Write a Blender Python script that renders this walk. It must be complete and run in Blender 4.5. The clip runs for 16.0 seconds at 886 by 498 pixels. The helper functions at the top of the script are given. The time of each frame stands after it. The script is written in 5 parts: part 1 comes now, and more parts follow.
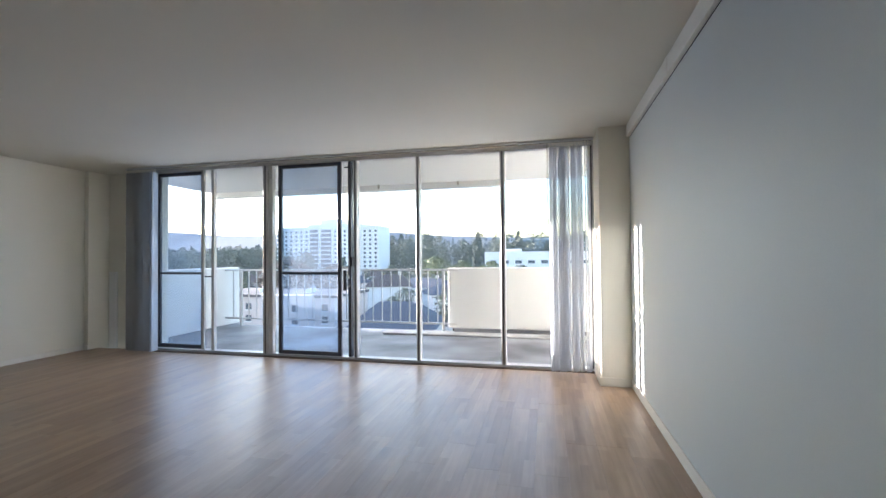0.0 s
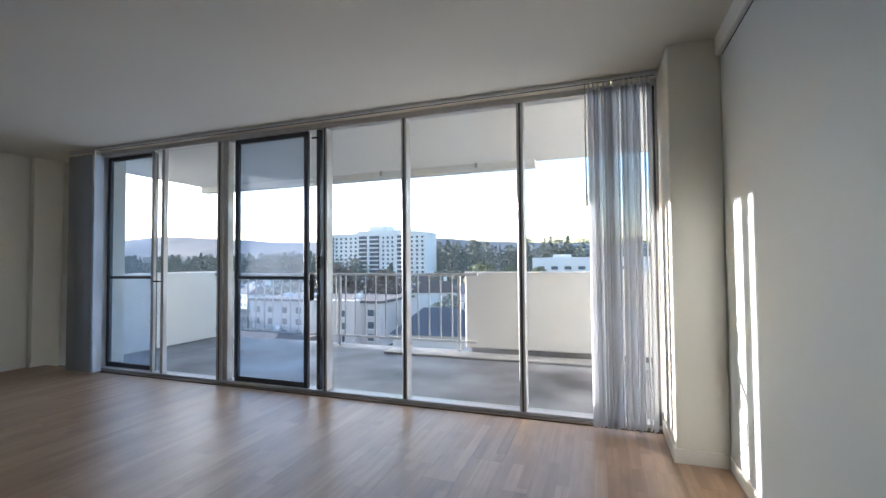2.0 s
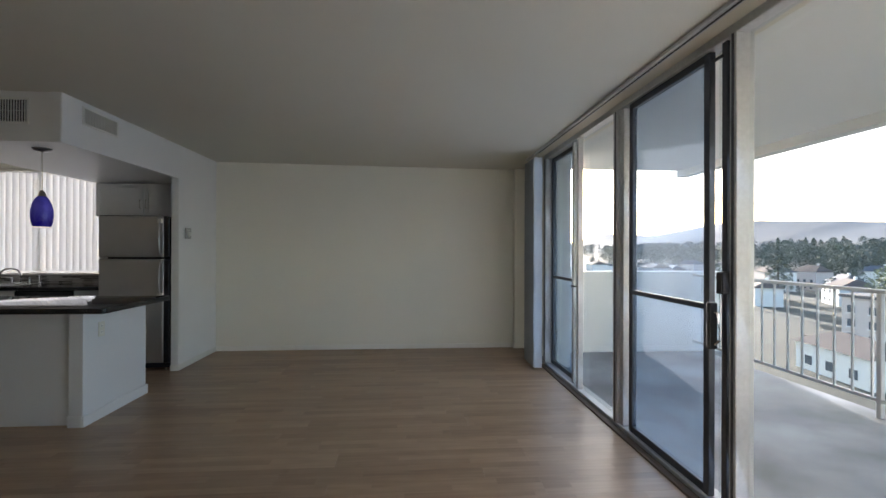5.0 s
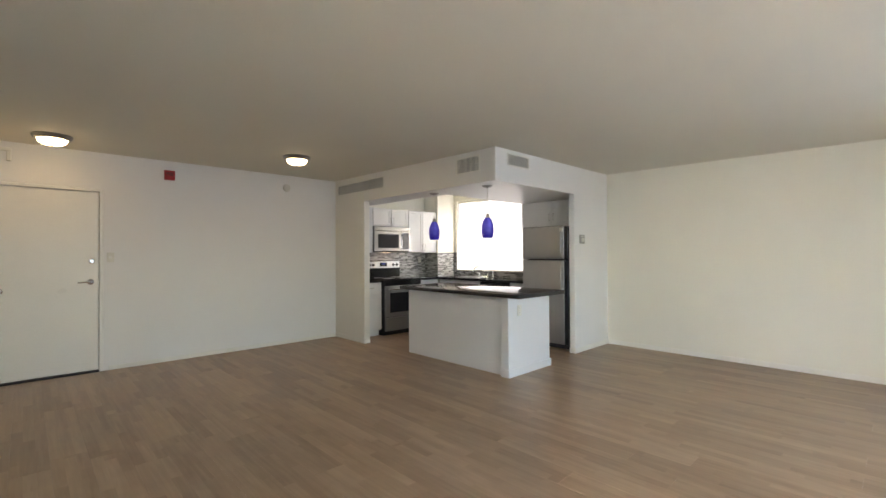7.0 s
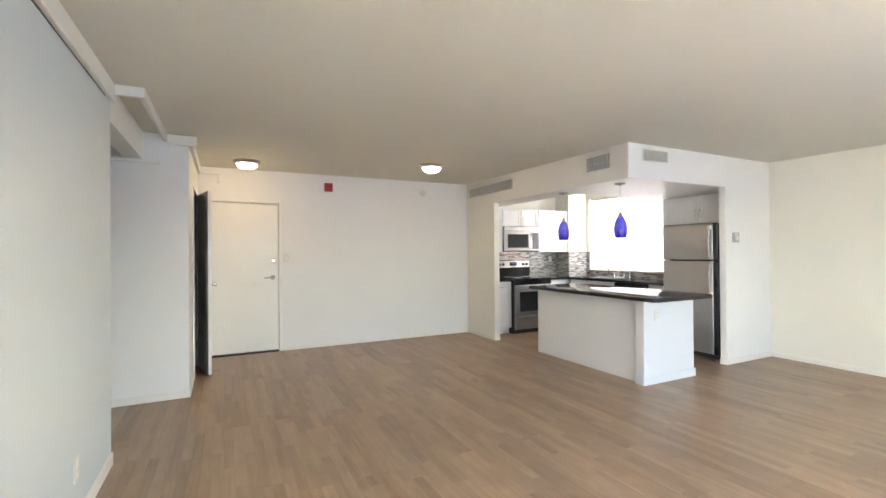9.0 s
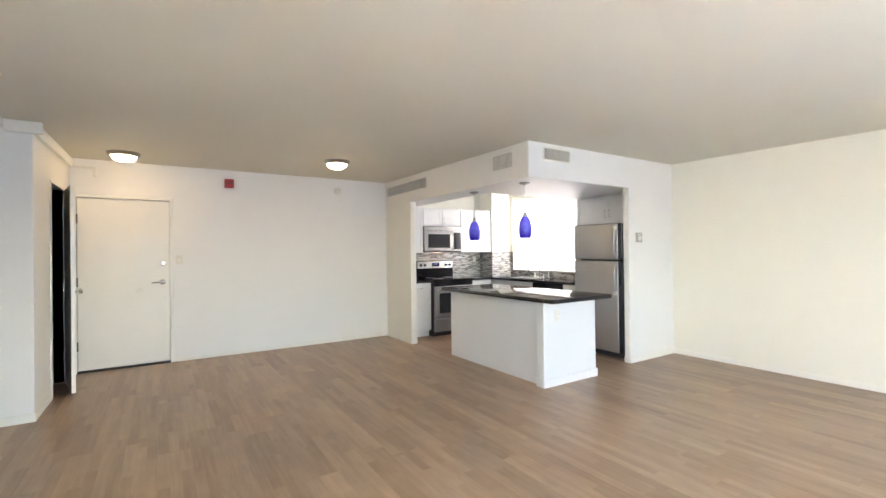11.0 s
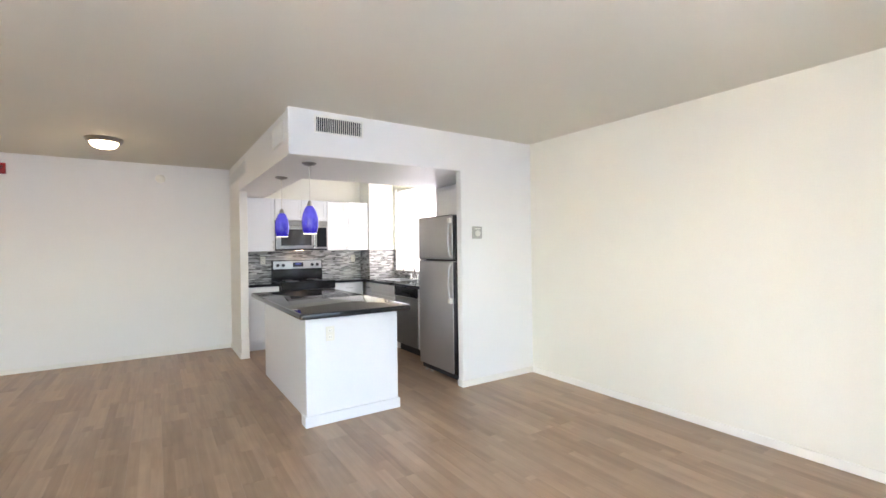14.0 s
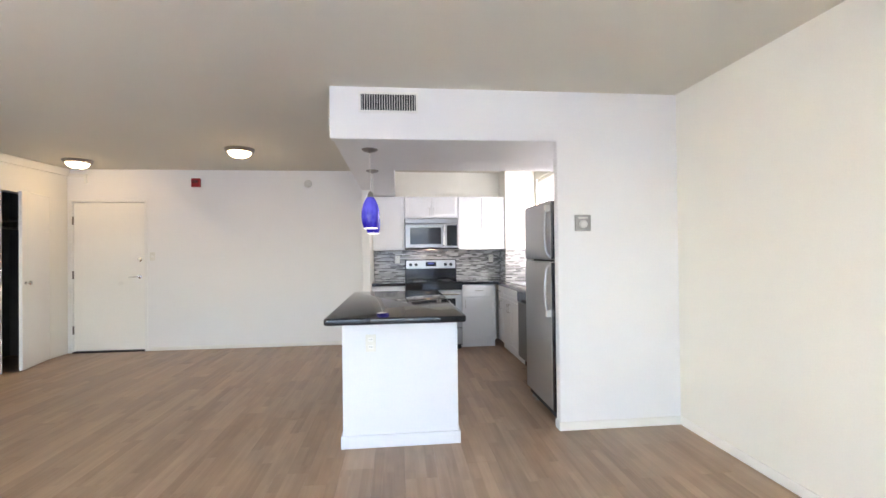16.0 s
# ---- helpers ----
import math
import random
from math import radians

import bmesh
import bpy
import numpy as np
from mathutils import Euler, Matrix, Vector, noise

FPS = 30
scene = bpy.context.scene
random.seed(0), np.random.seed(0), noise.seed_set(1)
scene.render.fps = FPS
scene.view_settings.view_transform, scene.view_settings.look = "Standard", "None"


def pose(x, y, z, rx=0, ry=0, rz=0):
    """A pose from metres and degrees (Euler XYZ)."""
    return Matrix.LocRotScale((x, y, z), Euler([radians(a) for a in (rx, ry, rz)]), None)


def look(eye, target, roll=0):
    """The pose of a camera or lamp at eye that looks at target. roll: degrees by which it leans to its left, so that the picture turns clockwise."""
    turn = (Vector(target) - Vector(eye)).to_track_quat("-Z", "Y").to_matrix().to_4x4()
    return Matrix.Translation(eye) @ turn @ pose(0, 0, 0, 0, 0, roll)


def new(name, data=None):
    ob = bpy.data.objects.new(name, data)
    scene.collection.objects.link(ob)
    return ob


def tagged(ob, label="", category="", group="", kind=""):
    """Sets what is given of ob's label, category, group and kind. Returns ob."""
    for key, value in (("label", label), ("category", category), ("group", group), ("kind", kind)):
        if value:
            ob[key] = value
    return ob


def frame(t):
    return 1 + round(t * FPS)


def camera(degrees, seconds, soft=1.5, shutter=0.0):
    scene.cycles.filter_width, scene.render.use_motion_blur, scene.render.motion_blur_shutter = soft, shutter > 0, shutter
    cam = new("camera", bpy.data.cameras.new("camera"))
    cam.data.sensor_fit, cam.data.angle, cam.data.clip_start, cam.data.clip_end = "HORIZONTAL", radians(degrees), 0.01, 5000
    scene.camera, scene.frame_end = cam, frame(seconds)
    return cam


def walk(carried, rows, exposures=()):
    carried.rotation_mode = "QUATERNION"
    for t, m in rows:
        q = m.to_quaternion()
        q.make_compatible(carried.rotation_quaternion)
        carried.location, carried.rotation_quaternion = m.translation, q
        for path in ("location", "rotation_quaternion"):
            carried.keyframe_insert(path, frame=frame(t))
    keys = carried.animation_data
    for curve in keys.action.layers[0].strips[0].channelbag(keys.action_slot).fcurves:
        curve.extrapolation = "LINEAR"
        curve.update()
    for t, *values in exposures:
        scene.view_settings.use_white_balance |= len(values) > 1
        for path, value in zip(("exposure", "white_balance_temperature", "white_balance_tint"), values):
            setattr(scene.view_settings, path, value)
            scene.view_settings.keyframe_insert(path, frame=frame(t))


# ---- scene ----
cam = camera(90.5, 16.0)
PATH = [
    (0, (0.03, 0.448, 1.226), (-0.43, 2.394, 1.26), -0.5),
    (0.5, (0.063, 0.818, 1.173), (-0.396, 2.764, 1.225), -0.4),
    (1, (0.129, 1.188, 1.161), (-0.348, 3.13, 1.217), -0.5),
    (1.5, (0.157, 1.571, 1.165), (-0.391, 3.494, 1.229), -0.5),
    (2, (0.112, 1.953, 1.16), (-0.554, 3.838, 1.223), -0.5),
    (2.5, (0.103, 2.307, 1.158), (-0.702, 4.137, 1.22), -0.5),
    (3, (0.098, 2.661, 1.149), (-0.922, 4.38, 1.222), -0.3),
    (5.5, (-0.212, 3.9, 1.356), (-2.172, 3.5, 1.351), -0.1),
    (6, (-0.182, 4.004, 1.351), (-1.977, 3.123, 1.355), -0.3),
    (6.5, (-0.129, 4.122, 1.319), (-1.716, 2.904, 1.335), -0.4),
    (7, (0.072, 4.217, 1.324), (-1.309, 2.77, 1.345), -0.3),
    (7.5, (0.112, 4.25, 1.352), (-1.014, 2.597, 1.362), -0.6),
    (8, (0.153, 4.356, 1.342), (-0.73, 2.561, 1.358), -0.5),
    (10.5, (-0.21, 4.403, 1.395), (-1.218, 2.675, 1.402), -0.5),
    (11, (-0.468, 4.452, 1.37), (-1.547, 2.767, 1.38), -0.7),
    (11.5, (-0.782, 4.488, 1.361), (-1.89, 2.824, 1.368), -0.7),
    (12, (-1.128, 4.523, 1.373), (-2.259, 2.873, 1.375), -0.7),
    (12.5, (-1.491, 4.597, 1.352), (-2.626, 2.95, 1.365), -0.7),
    (13, (-1.905, 4.639, 1.346), (-3.033, 2.988, 1.351), -0.8),
    (13.5, (-2.299, 4.682, 1.346), (-3.429, 3.032, 1.344), -0.7),
    (14, (-2.703, 4.697, 1.36), (-3.796, 3.023, 1.355), -0.8),
    (14.5, (-3.05, 4.638, 1.312), (-4.002, 2.879, 1.326), -1.0),
    (15, (-3.424, 4.605, 1.318), (-4.115, 2.729, 1.33), -0.8),
    (15.5, (-3.739, 4.507, 1.285), (-4.173, 2.554, 1.306), -0.7),
    (16, (-4.026, 4.319, 1.303), (-4.231, 2.33, 1.32), -0.7),
]
EXPOSURES = [(0, 3.02, 5680, 19), (1.5, 2.63, 5620, 19), (3, 2.30, 5600, 18), (5.5, 2.56, 6220, 17), (6, 3.07, 6450, 18), (7, 3.88, 6480, 18), (8, 4.47, 6380, 19), (11, 4.76, 6260, 20), (14, 4.72, 6140, 22), (16, 4.71, 6080, 24)]
walk(cam, [(t, look(eye, target, roll)) for t, eye, target, roll in PATH], EXPOSURES)

# ---- world, sun ----
SUN_AZ, SUN_EL = radians(-78.0), radians(8.0)
world = bpy.data.worlds.new("sky")
scene.world = world
world.use_nodes = True
wn = world.node_tree
sky = wn.nodes.new("ShaderNodeTexSky")
sky.sky_type, sky.sun_disc = "NISHITA", False
sky.sun_elevation, sky.sun_rotation = SUN_EL, SUN_AZ
sky.dust_density = 1.6
wn.links.new(sky.outputs[0], wn.nodes["Background"].inputs[0])
wn.nodes["Background"].inputs[1].default_value = 0.15
sun = new("sun", bpy.data.lights.new("sun", "SUN"))
sun.data.energy, sun.data.angle, sun.data.color = 4.3, radians(0.5), (1.0, 0.89, 0.74)
to_sun = Vector((math.sin(SUN_AZ) * math.cos(SUN_EL), math.cos(SUN_AZ) * math.cos(SUN_EL), math.sin(SUN_EL)))
sun.matrix_world = look(to_sun * 60, (0, 0, 0))


def sky_lamp(name, eye, target, w, h, watts, col):
    """Stands in a window's opening for the light of the sky outside it."""
    lamp = new(name, bpy.data.lights.new(name, "AREA"))
    lamp.data.shape, lamp.data.size, lamp.data.size_y = "RECTANGLE", w, h
    lamp.data.energy, lamp.data.color = watts, col
    lamp.matrix_world = look(eye, target)


for z in (0.48, 1.22, 1.96):
    sky_lamp("sky_through_glazing", (-2.33, 5.28, z), (-2.33, 0.0, z - 1.5), 5.55, 0.75, 1.28, (0.67, 0.83, 1.0))
sky_lamp("sky_through_kitchen_window", (-5.975, -0.76, 1.68), (0, -0.76, 1.68), 1.4, 1.25, 0.54, (1.0, 0.97, 0.93))


# ---- materials ----
def nodes_of(m):
    m.use_nodes = True
    t = m.node_tree
    return t, t.nodes["Principled BSDF"]


def surf(name, col, rough=0.5, metal=0.0, broad=(1.2, 0.06), fine=(40.0, 0.05), bump=0.05, stretch=(1, 1, 1), spec=0.5, gloss_var=0.08, coat=0.0):
    """A painted, metal or stone surface with stains, grain and fine relief."""
    m = bpy.data.materials.new(name)
    t, b = nodes_of(m)
    N, L = t.nodes.new, t.links.new
    co = N("ShaderNodeTexCoord")
    mp = N("ShaderNodeMapping")
    mp.inputs["Scale"].default_value = stretch
    L(co.outputs["Object"], mp.inputs[0])
    n1, n2 = N("ShaderNodeTexNoise"), N("ShaderNodeTexNoise")
    n1.inputs["Scale"].default_value, n2.inputs["Scale"].default_value = broad[0], fine[0]
    n1.inputs["Detail"].default_value, n2.inputs["Detail"].default_value = 3, 4
    L(co.outputs["Object"], n1.inputs["Vector"])
    L(mp.outputs[0], n2.inputs["Vector"])
    value = None
    for n, amount in ((n1, broad[1]), (n2, fine[1])):
        r = N("ShaderNodeMapRange")
        r.inputs[1].default_value, r.inputs[2].default_value = 0.25, 0.75
        r.inputs[3].default_value, r.inputs[4].default_value = 1 - amount, 1 + amount
        L(n.outputs[0], r.inputs[0])
        if value is None:
            value = r.outputs[0]
        else:
            mu = N("ShaderNodeMath")
            mu.operation = "MULTIPLY"
            L(value, mu.inputs[0])
            L(r.outputs[0], mu.inputs[1])
            value = mu.outputs[0]
    vm = N("ShaderNodeVectorMath")
    vm.operation = "SCALE"
    vm.inputs[0].default_value = col
    L(value, vm.inputs["Scale"])
    L(vm.outputs[0], b.inputs["Base Color"])
    rr = N("ShaderNodeMapRange")
    rr.inputs[3].default_value, rr.inputs[4].default_value = max(rough - gloss_var, 0.02), min(rough + gloss_var, 1)
    L(n1.outputs[0], rr.inputs[0])
    L(rr.outputs[0], b.inputs["Roughness"])
    b.inputs["Metallic"].default_value = metal
    b.inputs["Specular IOR Level"].default_value = spec
    b.inputs["Coat Weight"].default_value = coat
    if bump:
        bp = N("ShaderNodeBump")
        bp.inputs["Strength"].default_value, bp.inputs["Distance"].default_value = bump, 0.004
        L(n2.outputs[0], bp.inputs["Height"])
        L(bp.outputs[0], b.inputs["Normal"])
    return m


def laminate(name):
    """Three-strip oak laminate: strips of their own tone within each board, grain along y."""
    m = bpy.data.materials.new(name)
    t, b = nodes_of(m)
    N, L = t.nodes.new, t.links.new
    co, info = N("ShaderNodeTexCoord"), N("ShaderNodeObjectInfo")
    sep = N("ShaderNodeSeparateXYZ")
    L(co.outputs["Object"], sep.inputs[0])

    def calc(op, a, v):
        q = N("ShaderNodeMath")
        q.operation = op
        L(a, q.inputs[0])
        if isinstance(v, (int, float)):
            q.inputs[1].default_value = v
        else:
            L(v, q.inputs[1])
        return q.outputs[0]

    strip = calc("FLOOR", calc("MULTIPLY", sep.outputs[0], 1 / 0.0635), 0)
    shift = calc("ADD", calc("MULTIPLY", sep.outputs[1], 1.4), calc("MULTIPLY", strip, 0.37))
    block = calc("FLOOR", calc("ADD", shift, calc("MULTIPLY", info.outputs["Random"], 7.0)), 0)
    cb = N("ShaderNodeCombineXYZ")
    L(strip, cb.inputs[0])
    L(block, cb.inputs[1])
    L(calc("MULTIPLY", info.outputs["Random"], 97.0), cb.inputs[2])
    wn_ = N("ShaderNodeTexWhiteNoise")
    L(cb.outputs[0], wn_.inputs["Vector"])
    off = N("ShaderNodeVectorMath")
    off.operation = "ADD"
    sc = N("ShaderNodeVectorMath")
    sc.operation = "SCALE"
    sc.inputs["Scale"].default_value = 40.0
    L(wn_.outputs["Color"], sc.inputs[0])
    L(co.outputs["Object"], off.inputs[0])
    L(sc.outputs[0], off.inputs[1])
    mp = N("ShaderNodeMapping")
    mp.inputs["Scale"].default_value = (34, 1.6, 10)
    L(off.outputs[0], mp.inputs[0])
    grain = N("ShaderNodeTexNoise")
    grain.inputs["Scale"].default_value, grain.inputs["Detail"].default_value = 1.0, 6
    grain.inputs["Distortion"].default_value = 0.6
    L(mp.outputs[0], grain.inputs["Vector"])
    blot = N("ShaderNodeTexNoise")
    blot.inputs["Scale"].default_value = 4.5
    L(off.outputs[0], blot.inputs["Vector"])
    tone = calc("ADD", calc("MULTIPLY", wn_.outputs["Value"], 0.16), calc("ADD", calc("MULTIPLY", grain.outputs[0], 0.36), calc("MULTIPLY", blot.outputs[0], 0.28)))
    tone = calc("ADD", tone, calc("MULTIPLY", info.outputs["Random"], 0.13))
    ramp = N("ShaderNodeValToRGB")
    ramp.color_ramp.elements[0].position, ramp.color_ramp.elements[1].position = 0.23, 0.70
    ramp.color_ramp.elements[0].color = (0.225, 0.138, 0.08, 1)
    ramp.color_ramp.elements[1].color = (0.465, 0.318, 0.198, 1)
    L(tone, ramp.inputs[0])
    L(ramp.outputs[0], b.inputs["Base Color"])
    rr = N("ShaderNodeMapRange")
    rr.inputs[3].default_value, rr.inputs[4].default_value = 0.27, 0.42
    L(blot.outputs[0], rr.inputs[0])
    L(rr.outputs[0], b.inputs["Roughness"])
    bp = N("ShaderNodeBump")
    bp.inputs["Strength"].default_value, bp.inputs["Distance"].default_value = 0.12, 0.002
    L(grain.outputs[0], bp.inputs["Height"])
    L(bp.outputs[0], b.inputs["Normal"])
    return m


def island_random(name, cols, rough, coat=0.0):
    """Pieces of one mesh, each in one of a few tones."""
    m = bpy.data.materials.new(name)
    t, b = nodes_of(m)
    g = t.nodes.new("ShaderNodeNewGeometry")
    ramp = t.nodes.new("ShaderNodeValToRGB")
    ramp.color_ramp.interpolation = "CONSTANT"
    for k, c in enumerate(cols):
        e = ramp.color_ramp.elements[k] if k < 2 else ramp.color_ramp.elements.new(k / len(cols))
        e.position, e.color = k / len(cols), (*c, 1)
    t.links.new(g.outputs["Random Per Island"], ramp.inputs[0])
    n = t.nodes.new("ShaderNodeTexNoise")
    n.inputs["Scale"].default_value = 30
    mx = t.nodes.new("ShaderNodeMix")
    mx.data_type, mx.blend_type = "RGBA", "MULTIPLY"
    mx.inputs["Factor"].default_value = 0.35
    t.links.new(ramp.outputs[0], mx.inputs["A"])
    t.links.new(n.outputs[0], mx.inputs["B"])
    t.links.new(mx.outputs["Result"], b.inputs["Base Color"])
    b.inputs["Roughness"].default_value = rough
    b.inputs["Coat Weight"].default_value = coat
    return m


def pane_glass(name, tint, film=0.0, film_col=(0.4, 0.42, 0.45)):
    m = bpy.data.materials.new(name)
    m.use_nodes = True
    t = m.node_tree
    t.nodes.clear()
    N, L = t.nodes.new, t.links.new
    out, tr, gl, fr, mx = N("ShaderNodeOutputMaterial"), N("ShaderNodeBsdfTransparent"), N("ShaderNodeBsdfGlossy"), N("ShaderNodeLayerWeight"), N("ShaderNodeMixShader")
    tr.inputs[0].default_value = (*tint, 1)
    gl.inputs["Roughness"].default_value = 0.01
    fr.inputs["Blend"].default_value = 0.5
    pw, sc = N("ShaderNodeMath"), N("ShaderNodeMath")
    pw.operation, pw.inputs[1].default_value = "POWER", 4.0
    sc.operation, sc.inputs[1].default_value, sc.inputs[2].default_value = "MULTIPLY_ADD", 0.55, 0.03
    L(fr.outputs["Facing"], pw.inputs[0])
    L(pw.outputs[0], sc.inputs[0])
    L(sc.outputs[0], mx.inputs[0])
    body = tr.outputs[0]
    if film:
        df, m2, ns, rg = N("ShaderNodeBsdfTranslucent"), N("ShaderNodeMixShader"), N("ShaderNodeTexNoise"), N("ShaderNodeMapRange")
        df.inputs[0].default_value = (*film_col, 1)
        ns.inputs["Scale"].default_value = 3.0
        rg.inputs[3].default_value, rg.inputs[4].default_value = film * 0.5, film * 1.5
        L(ns.outputs[0], rg.inputs[0])
        L(rg.outputs[0], m2.inputs[0])
        L(body, m2.inputs[1])
        L(df.outputs[0], m2.inputs[2])
        body = m2.outputs[0]
    L(body, mx.inputs[1])
    L(gl.outputs[0], mx.inputs[2])
    L(mx.outputs[0], out.inputs[0])
    return m


def sheer(name, col, through_amount, clear=0.0):
    m = bpy.data.materials.new(name)
    m.use_nodes = True
    t = m.node_tree
    t.nodes.clear()
    N, L = t.nodes.new, t.links.new
    out, df, tl, mx = N("ShaderNodeOutputMaterial"), N("ShaderNodeBsdfDiffuse"), N("ShaderNodeBsdfTranslucent"), N("ShaderNodeMixShader")
    ns, co, mp, rg, vm = N("ShaderNodeTexNoise"), N("ShaderNodeTexCoord"), N("ShaderNodeMapping"), N("ShaderNodeMapRange"), N("ShaderNodeVectorMath")
    mp.inputs["Scale"].default_value = (60, 60, 2)
    L(co.outputs["Object"], mp.inputs[0])
    L(mp.outputs[0], ns.inputs["Vector"])
    rg.inputs[3].default_value, rg.inputs[4].default_value = 0.88, 1.05
    L(ns.outputs[0], rg.inputs[0])
    vm.operation = "SCALE"
    vm.inputs[0].default_value = col
    L(rg.outputs[0], vm.inputs["Scale"])
    L(vm.outputs[0], df.inputs[0])
    L(vm.outputs[0], tl.inputs[0])
    mx.inputs[0].default_value = through_amount
    L(df.outputs[0], mx.inputs[1])
    L(tl.outputs[0], mx.inputs[2])
    cl, m2 = N("ShaderNodeBsdfTransparent"), N("ShaderNodeMixShader")
    m2.inputs[0].default_value = clear
    L(mx.outputs[0], m2.inputs[1])
    L(cl.outputs[0], m2.inputs[2])
    L(m2.outputs[0], out.inputs[0])
    return m


def glow(name, col, strength):
    m = bpy.data.materials.new(name)
    t, b = nodes_of(m)
    b.inputs["Base Color"].default_value = (*col, 1)
    b.inputs["Emission Color"].default_value = (*col, 1)
    b.inputs["Emission Strength"].default_value = strength
    b.inputs["Roughness"].default_value = 0.35
    return m


def cloudy_glass(name, deep, pale, strength):
    """Coloured art glass with cloudy swirls, its lit look put into colour and emission."""
    m = glow(name, deep, strength)
    t, b = nodes_of(m)
    n, ramp = t.nodes.new("ShaderNodeTexNoise"), t.nodes.new("ShaderNodeValToRGB")
    n.inputs["Scale"].default_value, n.inputs["Detail"].default_value, n.inputs["Distortion"].default_value = 4.5, 1, 0.4
    ramp.color_ramp.elements[0].position, ramp.color_ramp.elements[1].position = 0.30, 0.80
    ramp.color_ramp.elements[0].color, ramp.color_ramp.elements[1].color = (*deep, 1), (*pale, 1)
    co, sep, lit_rise, mix = t.nodes.new("ShaderNodeTexCoord"), t.nodes.new("ShaderNodeSeparateXYZ"), t.nodes.new("ShaderNodeMapRange"), t.nodes.new("ShaderNodeMath")
    t.links.new(co.outputs["Generated"], sep.inputs[0])
    # paler upwards: light through the shade painted as a height gradient
    lit_rise.inputs[1].default_value, lit_rise.inputs[2].default_value = 0.05, 0.65
    lit_rise.inputs[3].default_value, lit_rise.inputs[4].default_value = 0.0, 0.55
    t.links.new(sep.outputs[2], lit_rise.inputs[0])
    mix.operation = "MULTIPLY_ADD"
    mix.inputs[1].default_value = 0.5
    t.links.new(n.outputs[0], mix.inputs[0])
    t.links.new(lit_rise.outputs[0], mix.inputs[2])
    t.links.new(mix.outputs[0], ramp.inputs[0])
    t.links.new(ramp.outputs[0], b.inputs["Base Color"])
    t.links.new(ramp.outputs[0], b.inputs["Emission Color"])
    b.inputs["Roughness"].default_value = 0.2
    return m


WALL = surf("wall_paint", (0.80, 0.78, 0.71), 0.55, fine=(180, 0.02), broad=(0.7, 0.03), bump=0.12)
WALLCREAM = surf("cream_wall_paint", (0.78, 0.758, 0.66), 0.55, fine=(180, 0.02), broad=(0.7, 0.03), bump=0.12)
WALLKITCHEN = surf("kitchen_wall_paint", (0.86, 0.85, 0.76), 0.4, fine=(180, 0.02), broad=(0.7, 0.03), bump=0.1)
WALLWHITE = surf("white_wall_paint", (0.80, 0.788, 0.755), 0.5, fine=(180, 0.02), broad=(0.7, 0.03), bump=0.12)
# blue-grey stands for cool skylight on the right wall, put into its colour
WALLSKYTINT = surf("skylight_tinted_wall", (0.62, 0.665, 0.655), 0.5, fine=(180, 0.02), broad=(0.7, 0.03), bump=0.12)
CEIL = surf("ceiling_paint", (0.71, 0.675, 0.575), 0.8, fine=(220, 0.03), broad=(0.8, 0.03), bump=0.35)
TRIM = surf("trim_paint", (0.80, 0.79, 0.74), 0.4, fine=(120, 0.02), broad=(2, 0.03), bump=0.05)
GLOSSPAINT = surf("gloss_paint", (0.82, 0.80, 0.74), 0.13, fine=(90, 0.02), broad=(1.5, 0.03), bump=0.02, gloss_var=0.03)
DOORPAINT = surf("door_paint", (0.82, 0.80, 0.73), 0.3, fine=(90, 0.02), broad=(1.5, 0.03), bump=0.05)
CABINET = surf("cabinet_paint", (0.74, 0.745, 0.74), 0.35, fine=(100, 0.02), broad=(2, 0.02), bump=0.03)
ISLAND = surf("island_paint", (0.73, 0.735, 0.745), 0.45, fine=(100, 0.02), broad=(2, 0.02), bump=0.05)
LAMINATE = laminate("oak_laminate")
SUBFLOOR = surf("dark_joint", (0.09, 0.06, 0.035), 0.7)
GRANITE = surf("black_granite", (0.017, 0.017, 0.018), 0.045, broad=(9, 0.3), fine=(160, 0.9), bump=0.0, gloss_var=0.015)
STEEL = surf("brushed_steel", (0.45, 0.445, 0.435), 0.35, 0.8, broad=(3, 0.05), fine=(25, 0.03), bump=0.008, stretch=(14, 14, 0.4))
STEELDIM = surf("dim_brushed_steel", (0.40, 0.395, 0.385), 0.33, 0.95, broad=(3, 0.05), fine=(25, 0.03), bump=0.01, stretch=(0.4, 14, 14))
STEELH = surf("brushed_steel_level", (0.55, 0.55, 0.55), 0.34, 0.9, broad=(3, 0.05), fine=(25, 0.03), bump=0.01, stretch=(0.4, 14, 14))
CHROME = surf("chrome", (0.75, 0.75, 0.75), 0.12, 1.0, bump=0.0, gloss_var=0.03)
HINGE = surf("worn_hinge_metal", (0.20, 0.18, 0.15), 0.45, 0.7, bump=0.0)
NICKEL = surf("satin_nickel", (0.45, 0.43, 0.40), 0.3, 1.0, bump=0.0)
BLACK = surf("black_enamel", (0.012, 0.012, 0.013), 0.15, fine=(60, 0.2), bump=0.0, gloss_var=0.05)
BLACKMATT = surf("black_plastic", (0.018, 0.018, 0.019), 0.5, fine=(60, 0.2), bump=0.02)
DARKGLASS = surf("oven_glass", (0.02, 0.021, 0.023), 0.06, bump=0.0, gloss_var=0.02)
MICROGLASS = surf("mesh_backed_glass", (0.05, 0.05, 0.053), 0.08, fine=(300, 0.3), bump=0.0, gloss_var=0.02)
PLASTIC = surf("ivory_plastic", (0.72, 0.70, 0.62), 0.4, bump=0.0)
GREYPLASTIC = surf("grey_plastic", (0.42, 0.41, 0.36), 0.45, bump=0.02)
